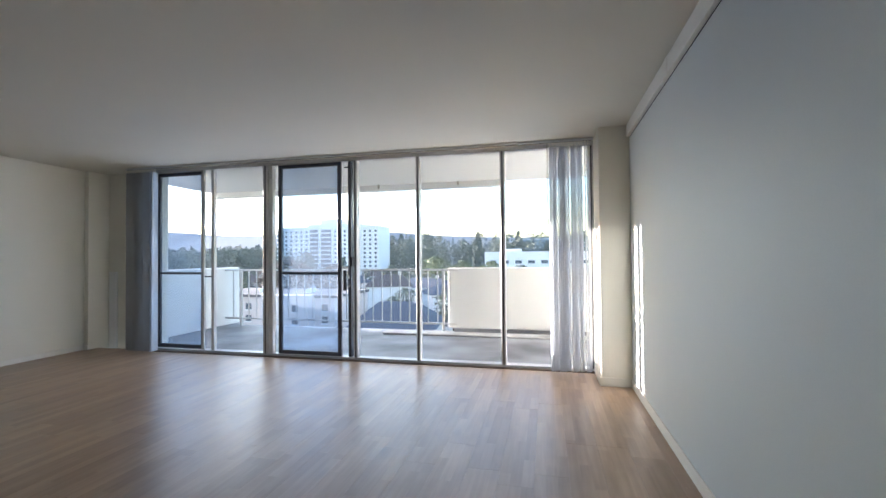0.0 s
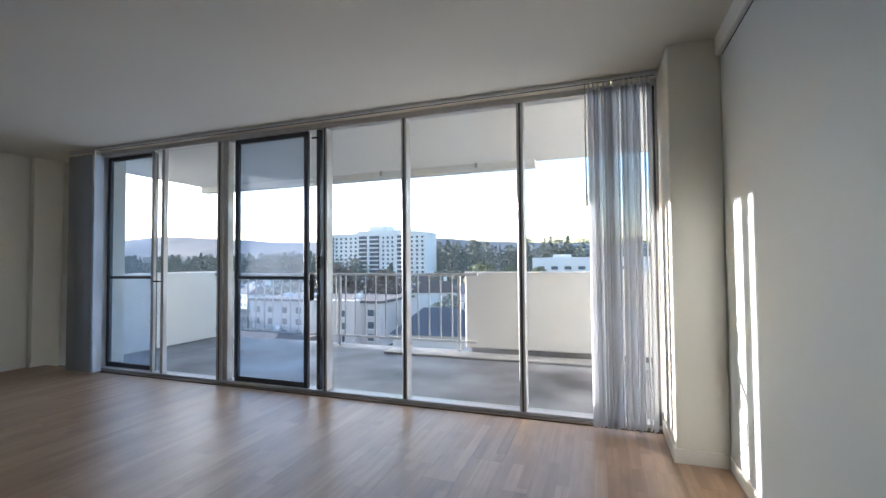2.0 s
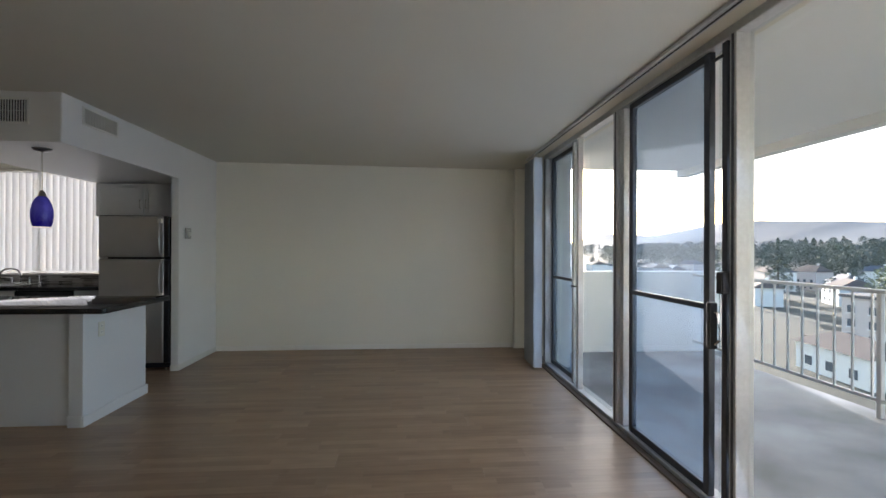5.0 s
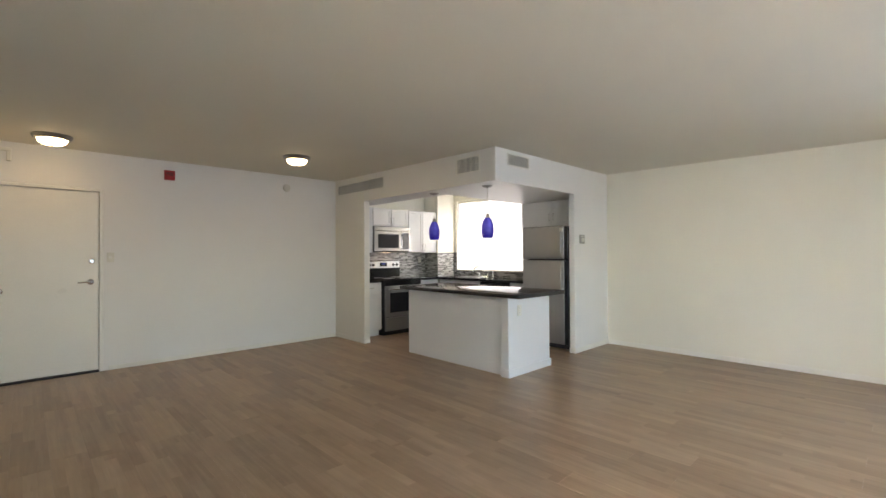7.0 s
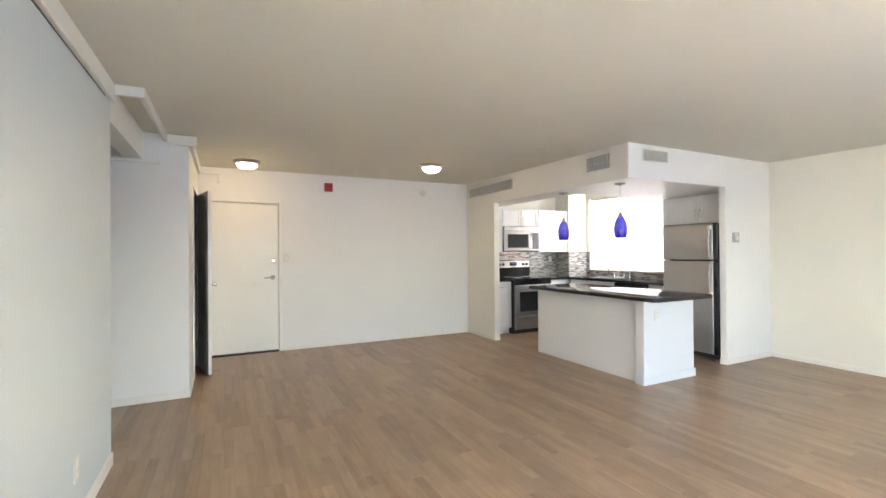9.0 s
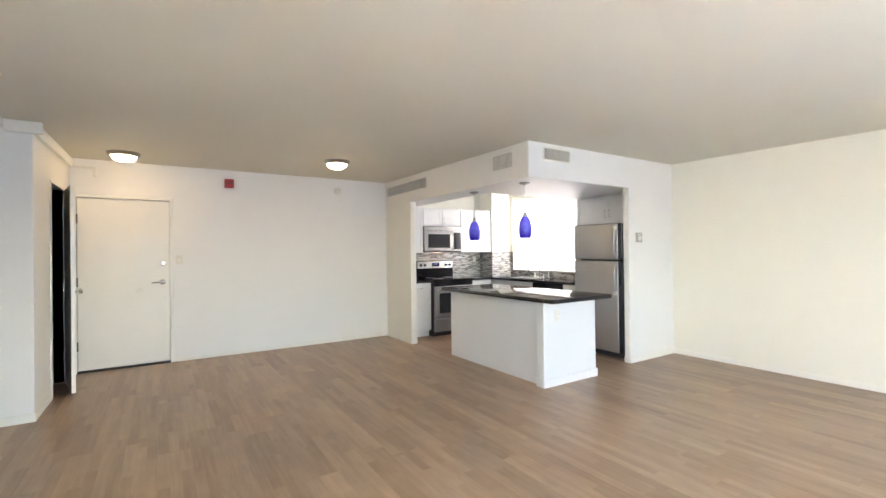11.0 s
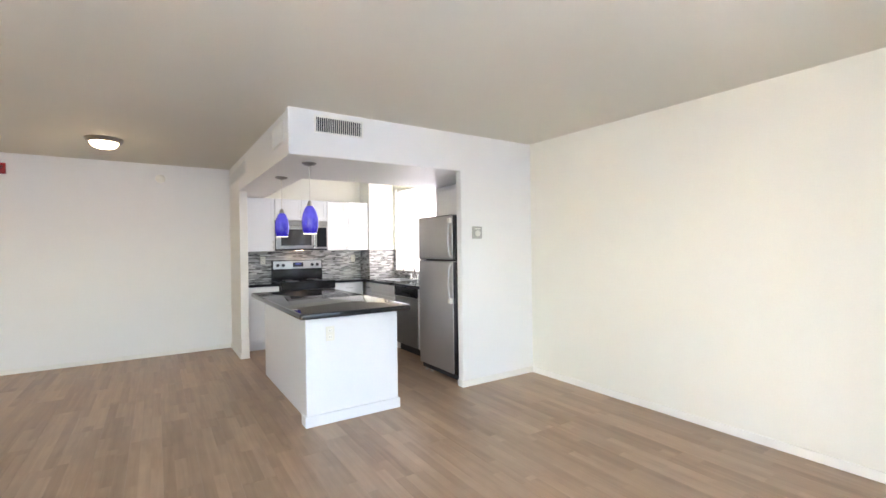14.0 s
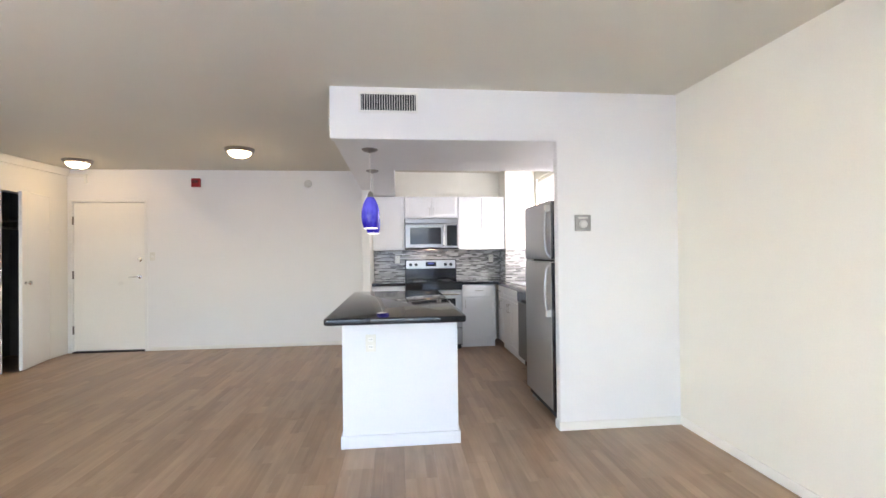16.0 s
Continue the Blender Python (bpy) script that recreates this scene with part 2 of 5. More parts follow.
RED = surf("red_plastic", (0.36, 0.012, 0.012), 0.35, bump=0.0)
ALU = surf("mill_aluminium", (0.58, 0.585, 0.59), 0.38, 0.2, broad=(3, 0.1), fine=(50, 0.08), bump=0.03)
ALUDARK = surf("dark_anodised_frame", (0.10, 0.105, 0.12), 0.4, 0.6, broad=(3, 0.12), fine=(50, 0.1), bump=0.03)
GLASS = pane_glass("clear_glass", (0.94, 0.96, 0.96))
DIRTY = pane_glass("dusty_screen_glass", (0.72, 0.80, 0.89), 0.10, (0.55, 0.63, 0.72))
VANE = sheer("blind_vane", (0.66, 0.67, 0.68), 0.55, 0.35)
# lighter, denser copy of the vane: skylight on the stack's end, in colour
VANESKYLIT = sheer("skylit_blind_vane", (0.70, 0.75, 0.80), 0.3)
VANEWARM = sheer("sunlit_blind_vane", (0.74, 0.76, 0.79), 0.27)
TILEMIX = island_random("mosaic_glass", [(0.66, 0.65, 0.62), (0.21, 0.205, 0.20), (0.42, 0.41, 0.40), (0.13, 0.126, 0.122), (0.72, 0.71, 0.69), (0.28, 0.275, 0.265), (0.5, 0.485, 0.46)], 0.18, 0.3)
GROUT = surf("grout", (0.38, 0.37, 0.35), 0.85, fine=(200, 0.1))
BLUEGLASS = cloudy_glass("cobalt_glass", (0.02, 0.012, 0.32), (0.11, 0.10, 0.62), 0.015)
BULB = glow("bulb_and_rim_glow", (1.0, 0.93, 0.82), 0.08)
LAMPGLASS = glow("frosted_lamp_glass", (1.0, 0.72, 0.34), 1.3)
COOKLAMP = glow("cooktop_lamp", (1.0, 0.66, 0.38), 0.9)
DISPLAY = glow("blue_display", (0.03, 0.05, 0.22), 0.03)
CONCRETE = surf("balcony_concrete", (0.24, 0.243, 0.26), 0.55, broad=(1.3, 0.7), fine=(30, 0.12), bump=0.2)
CURB = surf("worn_pale_concrete", (0.48, 0.475, 0.465), 0.7, broad=(2.0, 0.3), fine=(40, 0.12), bump=0.2)
STUCCO = surf("white_stucco", (0.80, 0.80, 0.78), 0.85, broad=(0.8, 0.05), fine=(90, 0.06), bump=0.3)
RAILPAINT = surf("rail_paint", (0.55, 0.55, 0.55), 0.5, broad=(4, 0.1), fine=(60, 0.08), bump=0.05)
# dark colour that carries the shade inside the closet
CLOSETSHADE = surf("closet_painted_shade", (0.20, 0.19, 0.17), 0.8)


# ---- mesh helpers ----
def bx(bm, x0, x1, y0, y1, z0, z1, bevel=0.0, seg=1):
    x0, x1, y0, y1, z0, z1 = min(x0, x1), max(x0, x1), min(y0, y1), max(y0, y1), min(z0, z1), max(z0, z1)
    made = bmesh.ops.create_cube(bm, size=1, matrix=Matrix.LocRotScale(((x0 + x1) / 2, (y0 + y1) / 2, (z0 + z1) / 2), None, (x1 - x0, y1 - y0, z1 - z0)))
    if bevel:
        edges = {e for v in made["verts"] for e in v.link_edges}
        bmesh.ops.bevel(bm, geom=list(edges), offset=bevel, segments=seg, affect="EDGES", profile=0.5)
    return bm


def box(*a, **k):
    return bx(bmesh.new(), *a, **k)


def lathe(profile, centre, seg=24, axis="z", bm=None):
    """A turned body: profile of (radius, height) about an axis through centre."""
    bm = bm or bmesh.new()
    rings = []
    turn = {"z": Matrix.Identity(3), "x": Matrix.Rotation(radians(90), 3, "Y"), "y": Matrix.Rotation(radians(-90), 3, "X")}[axis]
    for r, h in profile:
        rings.append([bm.verts.new(turn @ Vector((r * math.cos(2 * math.pi * k / seg), r * math.sin(2 * math.pi * k / seg), h)) + Vector(centre)) for k in range(seg)])
    for a, b in zip(rings, rings[1:]):
        for k in range(seg):
            bm.faces.new((a[k], a[(k + 1) % seg], b[(k + 1) % seg], b[k]))
    for ring in (rings[0], rings[-1]):
        bm.faces.new(ring)
    bmesh.ops.recalc_face_normals(bm, faces=bm.faces)
    return bm


def tube(points, r, seg=8, bm=None):
    bm = bm or bmesh.new()
    pts = [Vector(p) for p in points]
    rings = []
    for k, p in enumerate(pts):
        d = (pts[min(k + 1, len(pts) - 1)] - pts[max(k - 1, 0)]).normalized()
        q = d.to_track_quat("Z", "Y")
        rings.append([bm.verts.new(p + q @ Vector((r * math.cos(2 * math.pi * a / seg), r * math.sin(2 * math.pi * a / seg), 0))) for a in range(seg)])
    for a, b in zip(rings, rings[1:]):
        for k in range(seg):
            bm.faces.new((a[k], a[(k + 1) % seg], b[(k + 1) % seg], b[k]))
    bm.faces.new(rings[0])
    bm.faces.new(rings[-1])
    bmesh.ops.recalc_face_normals(bm, faces=bm.faces)
    return bm


def mesh_of(name, bm, material, smooth=False):
    me = bpy.data.meshes.new(name)
    bm.to_mesh(me)
    bm.free()
    me.materials.append(material)
    if smooth:
        for p in me.polygons:
            p.use_smooth = not 0.03 < p.area < 50
        me.set_sharp_from_angle(angle=radians(35))
    return me


def thing(name, at, label, category, group="", kind=""):
    e = new(name)
    e.location = at
    e.empty_display_size = 0.1
    return tagged(e, label, category, group, kind)


def top_of(ob):
    while ob.parent:
        ob = ob.parent
    return ob


def part(name, bm, material, parent, label="", smooth=False):
    """One mesh under a thing or a part; the mesh is given in the place's own coordinates (no turned parents)."""
    base = top_of(parent).location
    bmesh.ops.translate(bm, verts=bm.verts, vec=-base)
    ob = new(name, mesh_of(name, bm, material, smooth))
    ob.parent = parent
    return tagged(ob, label)


def piece(name, bm, material, label, category, kind="", smooth=False, group=""):
    """A thing that is one mesh."""
    ob = new(name, mesh_of(name, bm, material, smooth))
    return tagged(ob, label, category, group, kind)


def wall(name, bm, label, material=WALL):
    return piece(name, bm, material, label, "wall", "structure")


CZ = 2.52       # top of the walls, inside the ceiling slab
FALL = 0.0095   # the ceiling falls slightly towards the glazing


def cz(y):
    """Height of the ceiling's underside."""
    return 2.43 + (5.4 - y) * FALL


def tilt(bm, y_ref):
    """Lets a board follow the fall of the ceiling from its height at y_ref."""
    for v in bm.verts:
        v.co.z += (y_ref - v.co.y) * FALL
    return bm


XL, XR = -6.12, 0.79
GY = 5.37       # plane of the glazing

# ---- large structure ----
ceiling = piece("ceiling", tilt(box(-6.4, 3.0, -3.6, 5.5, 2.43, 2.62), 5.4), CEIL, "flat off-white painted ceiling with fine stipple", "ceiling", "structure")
wall("wall_left", box(XL - 0.16, XL, 1.15, 5.5, -0.05, CZ), "long plain cream painted wall", WALLCREAM)
wall("pilaster_left", box(XL, XL + 0.07, 5.16, 5.46, -0.05, CZ, bevel=0.006), "narrow cream pilaster beside the glazing", WALLCREAM)
wall("wall_window_left", box(XL - 0.16, -5.2, 5.46, 5.6, -0.05, CZ), "cream wall beside the glazing", WALLCREAM)
wall("wall_right", box(XR, XR + 0.14, 0.86, 5.5, -0.05, CZ), "long plain painted wall, bluish skylight put into its colour", WALLSKYTINT)
wall("pillar_right", box(0.515, XR, 4.82, 5.5, -0.05, CZ, bevel=0.006), "cream painted pillar beside the glazing", WALLCREAM)
wall("wall_partition", box(0.43, 1.9, -0.59, -0.45, -0.05, CZ), "pale painted partition facing the windows", WALLWHITE)
bm = box(0.43, 0.55, -1.12, -0.59, -0.05, CZ)
bx(bm, 0.43, 0.55, -2.13, -1.77, -0.05, CZ)
bx(bm, 0.43, 0.55, -1.77, -1.12, 2.08, CZ)
wall("wall_closet", bm, "pale painted wall with a closet opening")
# closet walls: their dimness is in the colour
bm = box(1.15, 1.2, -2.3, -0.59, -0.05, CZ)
wall("closet_back", bm, "back wall of the closet, shade put into its colour", CLOSETSHADE)
wall("closet_side", box(0.7, 1.9, -2.29, -2.13, -0.05, CZ), "side wall of the closet, shade put into its colour", CLOSETSHADE)
wall("hall_end", box(1.9, 2.0, -0.6, 1.1, -0.05, CZ), "plain wall at the end of the hall")
wall("hall_side", box(0.93, 1.9, 0.86, 1.0, -0.05, CZ), "plain side wall of the hall")
bm = box(0.405, 0.7, -2.29, -2.13, -0.05, CZ)
bx(bm, -3.675, -0.59, -2.29, -2.13, -0.05, CZ)
bx(bm, -0.59, 0.405, -2.29, -2.13, 2.087, CZ)
wall("wall_entry", bm, "white painted entry wall with the front door", WALLWHITE)
wall("entry_corridor", box(-0.8, 0.6, -2.36, -2.31, -0.05, CZ), "closing wall behind the front door")
wall("wall_stub", box(-3.675, -3.58, -2.13, -1.30, -0.05, CZ, bevel=0.004), "short white wall beside the kitchen")
bm = bmesh.new()
outline = [(XL, -0.05), (-5.19, -0.05), (-5.19, 2.106), (-3.567, 2.106), (-3.567, CZ), (XL, CZ)]
front, rear = [bm.verts.new((x, 1.22, z)) for x, z in outline], [bm.verts.new((x, 1.14, z)) for x, z in outline]
bm.faces.new(front)
bm.faces.new(rear)
for k in range(6):
    bm.faces.new((front[k], front[(k + 1) % 6], rear[(k + 1) % 6], rear[k]))
bmesh.ops.recalc_face_normals(bm, faces=bm.faces)
bmesh.ops.bevel(bm, geom=[e for e in bm.edges if all(v.co.x > XL + 0.1 for v in e.verts)], offset=0.005, segments=2, affect="EDGES")
wall("wall_fridge", bm, "short white wall beside the fridge, with the soffit fascia", WALLWHITE)
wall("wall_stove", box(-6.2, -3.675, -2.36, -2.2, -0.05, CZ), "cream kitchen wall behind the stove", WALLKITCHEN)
bm = box(-6.16, -6.0, -2.2, -1.75, -0.05, CZ)
bx(bm, -6.16, -6.0, 0.0, 1.14, -0.05, CZ)
bx(bm, -6.16, -6.0, -1.75, 0.0, -0.05, 1.02)
bx(bm, -6.16, -6.0, -1.75, 0.0, 2.33, CZ)
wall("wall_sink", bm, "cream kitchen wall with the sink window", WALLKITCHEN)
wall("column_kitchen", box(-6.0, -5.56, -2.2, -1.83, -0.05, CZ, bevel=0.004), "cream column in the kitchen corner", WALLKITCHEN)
bm = box(-6.0, -3.58, 0.03, 1.14, 2.11, CZ)
bx(bm, -4.0, -3.58, -1.30, 0.03, 2.11, CZ)
bx(bm, -4.0, -3.675, -2.2, -1.30, 2.11, CZ)
wall("soffit", bm, "white dropped soffit over the kitchen island", WALLWHITE)
bm = box(0.79, 0.93, -0.45, 0.86, 2.23, CZ)
wall("hall_header", bm, "pale header over the hall opening")
wall("wall_back", box(1.9, 2.05, -3.6, -0.6, -0.05, CZ), "closing wall behind the closet")


def trim(name, bm, label, material=WALL):
    return piece(name, bm, material, label, "trim", "structure")


H, D = 0.062, 0.011
bm = box(XL, XL + D, 1.22 + D, 5.16, 0, H, bevel=0.003)
bx(bm, XL, XL + 0.07 + D, 5.147, 5.16, 0, H, bevel=0.003)
trim("baseboard_left", bm, "low white painted baseboard")
trim("baseboard_right", box(XR - D, XR, 0.86, 4.807, 0, H + 0.02, bevel=0.003), "low white painted baseboard")
bm = box(0.502, XR - D, 4.807, 4.82, 0, H + 0.02, bevel=0.003)
bx(bm, 0.502, 0.515, 4.82, 5.3, 0, H + 0.02, bevel=0.003)
trim("baseboard_pillar", bm, "low white painted baseboard round the pillar")
trim("baseboard_entry", box(-3.58, -0.64, -2.13, -2.13 + D, 0, 0.05, bevel=0.003), "low white painted baseboard")
bm = box(-3.58, -3.58 + D, -2.117, -1.3 + D, 0, H, bevel=0.003)
bx(bm, -3.675, -3.58, -1.3, -1.3 + D, 0, H, bevel=0.003)
trim("baseboard_stub", bm, "low white painted baseboard")
bm = box(XL, -5.19 + D, 1.22, 1.22 + D, 0, H, bevel=0.003)
bx(bm, -5.19, -5.19 + D, 1.14, 1.22, 0, H, bevel=0.003)
trim("baseboard_fridge_wall", bm, "low white painted baseboard")
bm = box(0.43 - D, 1.9, -0.45, -0.45 + D, 0, 0.07, bevel=0.003)
bx(bm, 0.43 - D, 0.43, -1.08, -0.45, 0, 0.07, bevel=0.003)
trim("baseboard_partition", bm, "low white painted baseboard")
# boards and cable ducts along the ceiling
trim("crown_right", tilt(box(XR - 0.03, XR, 0.84, 4.80, 2.322, 2.432, bevel=0.004), 4.8), "white painted board along the ceiling")
bm = tilt(box(XR - 0.034, XR, 3.36, 3.42, 2.318, 2.433, bevel=0.003), 4.8)
trim("crown_joint", bm, "small cover over a joint of the ceiling board")
trim("crown_cable", tilt(box(XR - 0.003, XR, 1.0, 4.76, 2.316, 2.3195), 4.8), "thin dark cable along the ceiling board", BLACKMATT)
bm = box(0.60, 0.79, 0.84, 0.875, 2.405, 2.474, bevel=0.004)
bx(bm, 0.60, 0.635, -0.45, 0.84, 2.405, 2.474, bevel=0.004)
tilt(bm, 0.84)
trim("crown_hall", bm, "white boxed board round the hall opening")
trim("ledge_hall", box(0.66, 1.3, -0.45, -0.41, 2.2, 2.232, bevel=0.003), "thin white ledge on the partition")
bm = box(0.36, 0.60, -0.45, -0.415, 2.385, 2.482, bevel=0.004)
bx(bm, 0.395, 0.43, -2.13, -0.45, 2.385, 2.482, bevel=0.004)
tilt(bm, -0.45)
trim("crown_partition", bm, "white board along the partition top")
bm = box(0.17, 0.395, -2.13, -2.10, 2.40, 2.435, bevel=0.004)
bx(bm, 0.17, 0.205, -2.13, -2.10, 2.30, 2.40, bevel=0.004)
trim("cable_duct", bm, "white cable duct over the front door")

# ---- glazing ----
glazing = thing("window_1", (-2.3, GY, 0), "full-height aluminium sliding glazing to the balcony", "window", kind="structure")
FD = 0.065
part("head_frame", box(-5.2, 0.515, GY - FD, GY + 0.028, 2.385, 2.45, bevel=0.004), ALU, glazing)
part("sill_frame", box(-5.2, 0.515, GY - FD, GY + 0.05, -0.02, 0.035, bevel=0.004), ALU, glazing)
for x0, x1, z in ((-5.2, -5.14, 0), (-3.447, -3.375, 0), (-2.216, -2.17, 0), (-1.438, -1.392, 0), (-0.467, -0.415, 0), (0.47, 0.515, 0)):
    m = part("mullion", box(x0, x1, GY - FD - 0.004, GY + 0.026, 0.035, 2.385, bevel=0.004), ALU, glazing)
    part("mullion_groove", box((x0 + x1) / 2 - 0.007, (x0 + x1) / 2 + 0.007, GY - FD - 0.007, GY - FD + 0.002, 0.036, 2.384), ALUDARK, m)


def pane(x0, x1, z0, z1, y, material, parent):
    p = part("pane", box(x0, x1, y - 0.003, y + 0.003, z0, z1), material, parent)
    p.visible_shadow = False
    return p


for x0, x1 in ((-4.175, -3.447), (-2.17, -1.438), (-1.392, -0.467), (-0.415, 0.47)):
    pane(x0, x1, 0.035, 2.385, GY, GLASS, glazing)


def slider(name, x0, x1, y, label, rail_z):
    s = thing(name, ((x0 + x1) / 2, y, 0.036), label, "sliding door", kind="structure")
    for a, b in ((x0, x0 + 0.045), (x1 - 0.045, x1)):
        part("stile", box(a, b, y - 0.018, y + 0.018, 0.036, 2.384, bevel=0.003), ALUDARK, s)
    part("top_rail", box(x0 + 0.045, x1 - 0.045, y - 0.016, y + 0.016, 2.34, 2.384, bevel=0.003), ALUDARK, s)
    part("bottom_rail", box(x0 + 0.045, x1 - 0.045, y - 0.016, y + 0.016, 0.036, 0.085, bevel=0.003), ALUDARK, s)
    part("middle_rail", box(x0 + 0.045, x1 - 0.045, y - 0.016, y + 0.016, rail_z - 0.015, rail_z + 0.015, bevel=0.003), ALUDARK, s)
    pane(x0 + 0.045, x1 - 0.045, 0.085, rail_z - 0.015, y, DIRTY, s)
    pane(x0 + 0.045, x1 - 0.045, rail_z + 0.015, 2.34, y, DIRTY, s)
    return s


left_screen = slider("screen_door", -5.13, -4.385, GY + 0.02, "dark-framed sliding screen at the end of the glazing", 1.03)
part("latch", box(-4.29, -4.20, GY - 0.09, GY - 0.06, 0.985, 1.0, bevel=0.003), BLACKMATT, left_screen)
part("inner_stile", box(-4.215, -4.175, GY - 0.06, GY - 0.01, 0.036, 2.384, bevel=0.003), ALU, glazing)
part("meeting_stile", box(-4.384, -4.348, GY - 0.04, GY - 0.005, 0.036, 2.384, bevel=0.003), ALU, glazing)
pane(-4.348, -4.215, 0.036, 2.384, GY - 0.02, GLASS, glazing)
balcony_door = slider("balcony_door", -3.24, -2.39, GY - 0.03, "dark-framed sliding balcony door with a black pull", 1.035)
for a, b in ((-3.374, -3.322), (-2.294, -2.257)):
    part("jamb", box(a, b, GY - 0.05, GY + 0.022, 0.036, 2.384, bevel=0.003), ALUDARK if a > -3 else ALU, glazing)
pane(-2.39, -2.294, 0.036, 2.384, GY + 0.01, GLASS, glazing)
pane(-3.322, -3.24, 0.036, 2.384, GY + 0.01, GLASS, glazing)
pane(-2.257, -2.216, 0.036, 2.384, GY + 0.01, GLASS, glazing)
part("pull_handle", box(-2.34, -2.31, GY - 0.10, GY - 0.055, 0.83, 1.07, bevel=0.008, seg=2), BLACKMATT, balcony_door, "black pull handle")
part("lock_box", box(-2.262, -2.215, GY - 0.105, GY - 0.05, 1.12, 1.23, bevel=0.006), BLACKMATT, balcony_door, "black lock box")
part("lever", tube([(-2.31, GY - 0.08, 1.02), (-2.275, GY - 0.085, 1.02), (-2.265, GY - 0.085, 0.98), (-2.255, GY - 0.085, 0.89), (-2.29, GY - 0.085, 0.86)], 0.007), CHROME, balcony_door, smooth=True)
part("door_bolt", box(-2.33, -2.26, GY - 0.075, GY - 0.06, 2.30, 2.315, bevel=0.003), BLACKMATT, balcony_door)
trim("threshold", box(-5.2, 0.515, 5.25, GY - FD, -0.01, 0.012, bevel=0.004), "worn wooden edge strip along the glazing", SUBFLOOR)

# ---- balcony ----
piece("balcony_floor", bx(box(-6.05, 2.2, 5.44, 7.74, -0.22, -0.035), -6.05, -5.88, 7.74, 8.0, -0.22, -0.036), CONCRETE, "weathered grey concrete balcony floor", "floor", "structure")
piece("balcony_curb", box(-2.6, 2.2, 7.22, 7.50, -0.035, -0.005, bevel=0.008), CURB, "low concrete curb along the balcony edge", "curb", "structure")
bm = box(-6.1, 2.3, 5.5, 7.62, 2.45, 2.62)
bx(bm, -6.1, -0.62, 7.48, 7.62, 2.355, 2.45)
piece("balcony_roof", bm, STUCCO, "white painted balcony slab overhead", "ceiling", "structure")
for x in (-2.73, -1.36):
    piece("roof_hook", lathe([(0.012, 0), (0.02, -0.02), (0.02, -0.06), (0.008, -0.07)], (x, 7.42, 2.45), 10), GREYPLASTIC, "small grey hook under the balcony slab", "hook", group="hooks under the balcony slab")
piece("parapet_right", box(-1.585, 2.2, 7.635, 7.785, 0.03, 1.035, bevel=0.012), STUCCO, "solid white stucco balcony parapet", "parapet", "structure")
piece("parapet_foot", box(-1.50, 2.2, 7.655, 7.77, -0.04, 0.03), CONCRETE, "recessed dark foot of the parapet", "parapet", "structure")
piece("parapet_left", box(-6.05, -5.9, 5.44, 8.0, -0.04, 1.05, bevel=0.012), STUCCO, "solid white stucco side parapet", "parapet", "structure")
piece("balcony_side_wall", box(2.2, 2.35, 5.44, 7.79, -0.2, 2.6), STUCCO, "white side wall closing the balcony", "wall", "structure")
piece("facade_left", box(-6.28, -5.2, 5.6, 5.62, -0.2, 2.6), STUCCO, "white facade beside the glazing", "wall", "structure")
piece("facade_right", box(0.515, 2.3, 5.5, 5.52, -0.2, 2.6), STUCCO, "white facade beside the glazing", "wall", "structure")
rail = thing("balcony_railing", (-3.7, 7.6, -0.03), "pale painted metal railing on the balcony edge", "railing")
part("top_rail", box(-5.9, -1.40, 7.575, 7.625, 0.985, 1.02, bevel=0.006), RAILPAINT, rail)
part("bottom_rail", box(-5.9, -1.42, 7.585, 7.615, 0.09, 0.12, bevel=0.004), RAILPAINT, rail)
for x in (-5.55, -3.51, -1.66):
    part("post", box(x - 0.02, x + 0.02, 7.58, 7.62, -0.036, 0.985, bevel=0.004), RAILPAINT, rail)
x = -5.72
while x < -1.7:
    if min(abs(x - p) for p in (-5.55, -3.51, -1.66)) > 0.06:
        part("baluster", box(x - 0.008, x + 0.008, 7.592, 7.608, 0.12, 0.985), RAILPAINT, rail)
    x += 0.165


# ---- blinds ----
def vane_mesh(width, height, material, name="vane"):
    bm = bmesh.new()
    rows = []
    for k in range(7):
        u = (k / 6 - 0.5) * width
        w = 0.008 * (1 - (2 * u / width) ** 2)
        rows.append([bm.verts.new((u, w + s, z)) for s in (0, 0.0012) for z in (0, height)])
    for a, b in zip(rows, rows[1:]):
        bm.faces.new((a[0], b[0], b[1], a[1]))
        bm.faces.new((a[2], a[3], b[3], b[2]))
        bm.faces.new((a[0], a[2], b[2], b[0]))
        bm.faces.new((a[1], b[1], b[3], a[3]))
    bm.faces.new((rows[0][0], rows[0][1], rows[0][3], rows[0][2]))
    bm.faces.new((rows[-1][0], rows[-1][2], rows[-1][3], rows[-1][1]))
    bmesh.ops.recalc_face_normals(bm, faces=bm.faces)
    return mesh_of(name, bm, material, True)


VM, VMW = vane_mesh(0.089, 2.33, VANE), vane_mesh(0.089, 2.33, VANESKYLIT)
BY = 5.16
track = thing("blind_track", (-2.3, BY, 2.40), "slim aluminium vertical-blind track under the ceiling", "blind track")
part("rail", box(-5.4, 0.5, BY - 0.022, BY + 0.022, 2.405, 2.4295, bevel=0.004), ALU, track)
part("slot", box(-5.39, 0.49, BY - 0.006, BY + 0.006, 2.4025, 2.4055), BLACKMATT, track)
for x in (-4.2, -2.9, -1.6, -0.3):
    part("bracket", box(x - 0.02, x + 0.02, BY - 0.03, BY + 0.03, 2.418, 2.432, bevel=0.003), ALU, track)


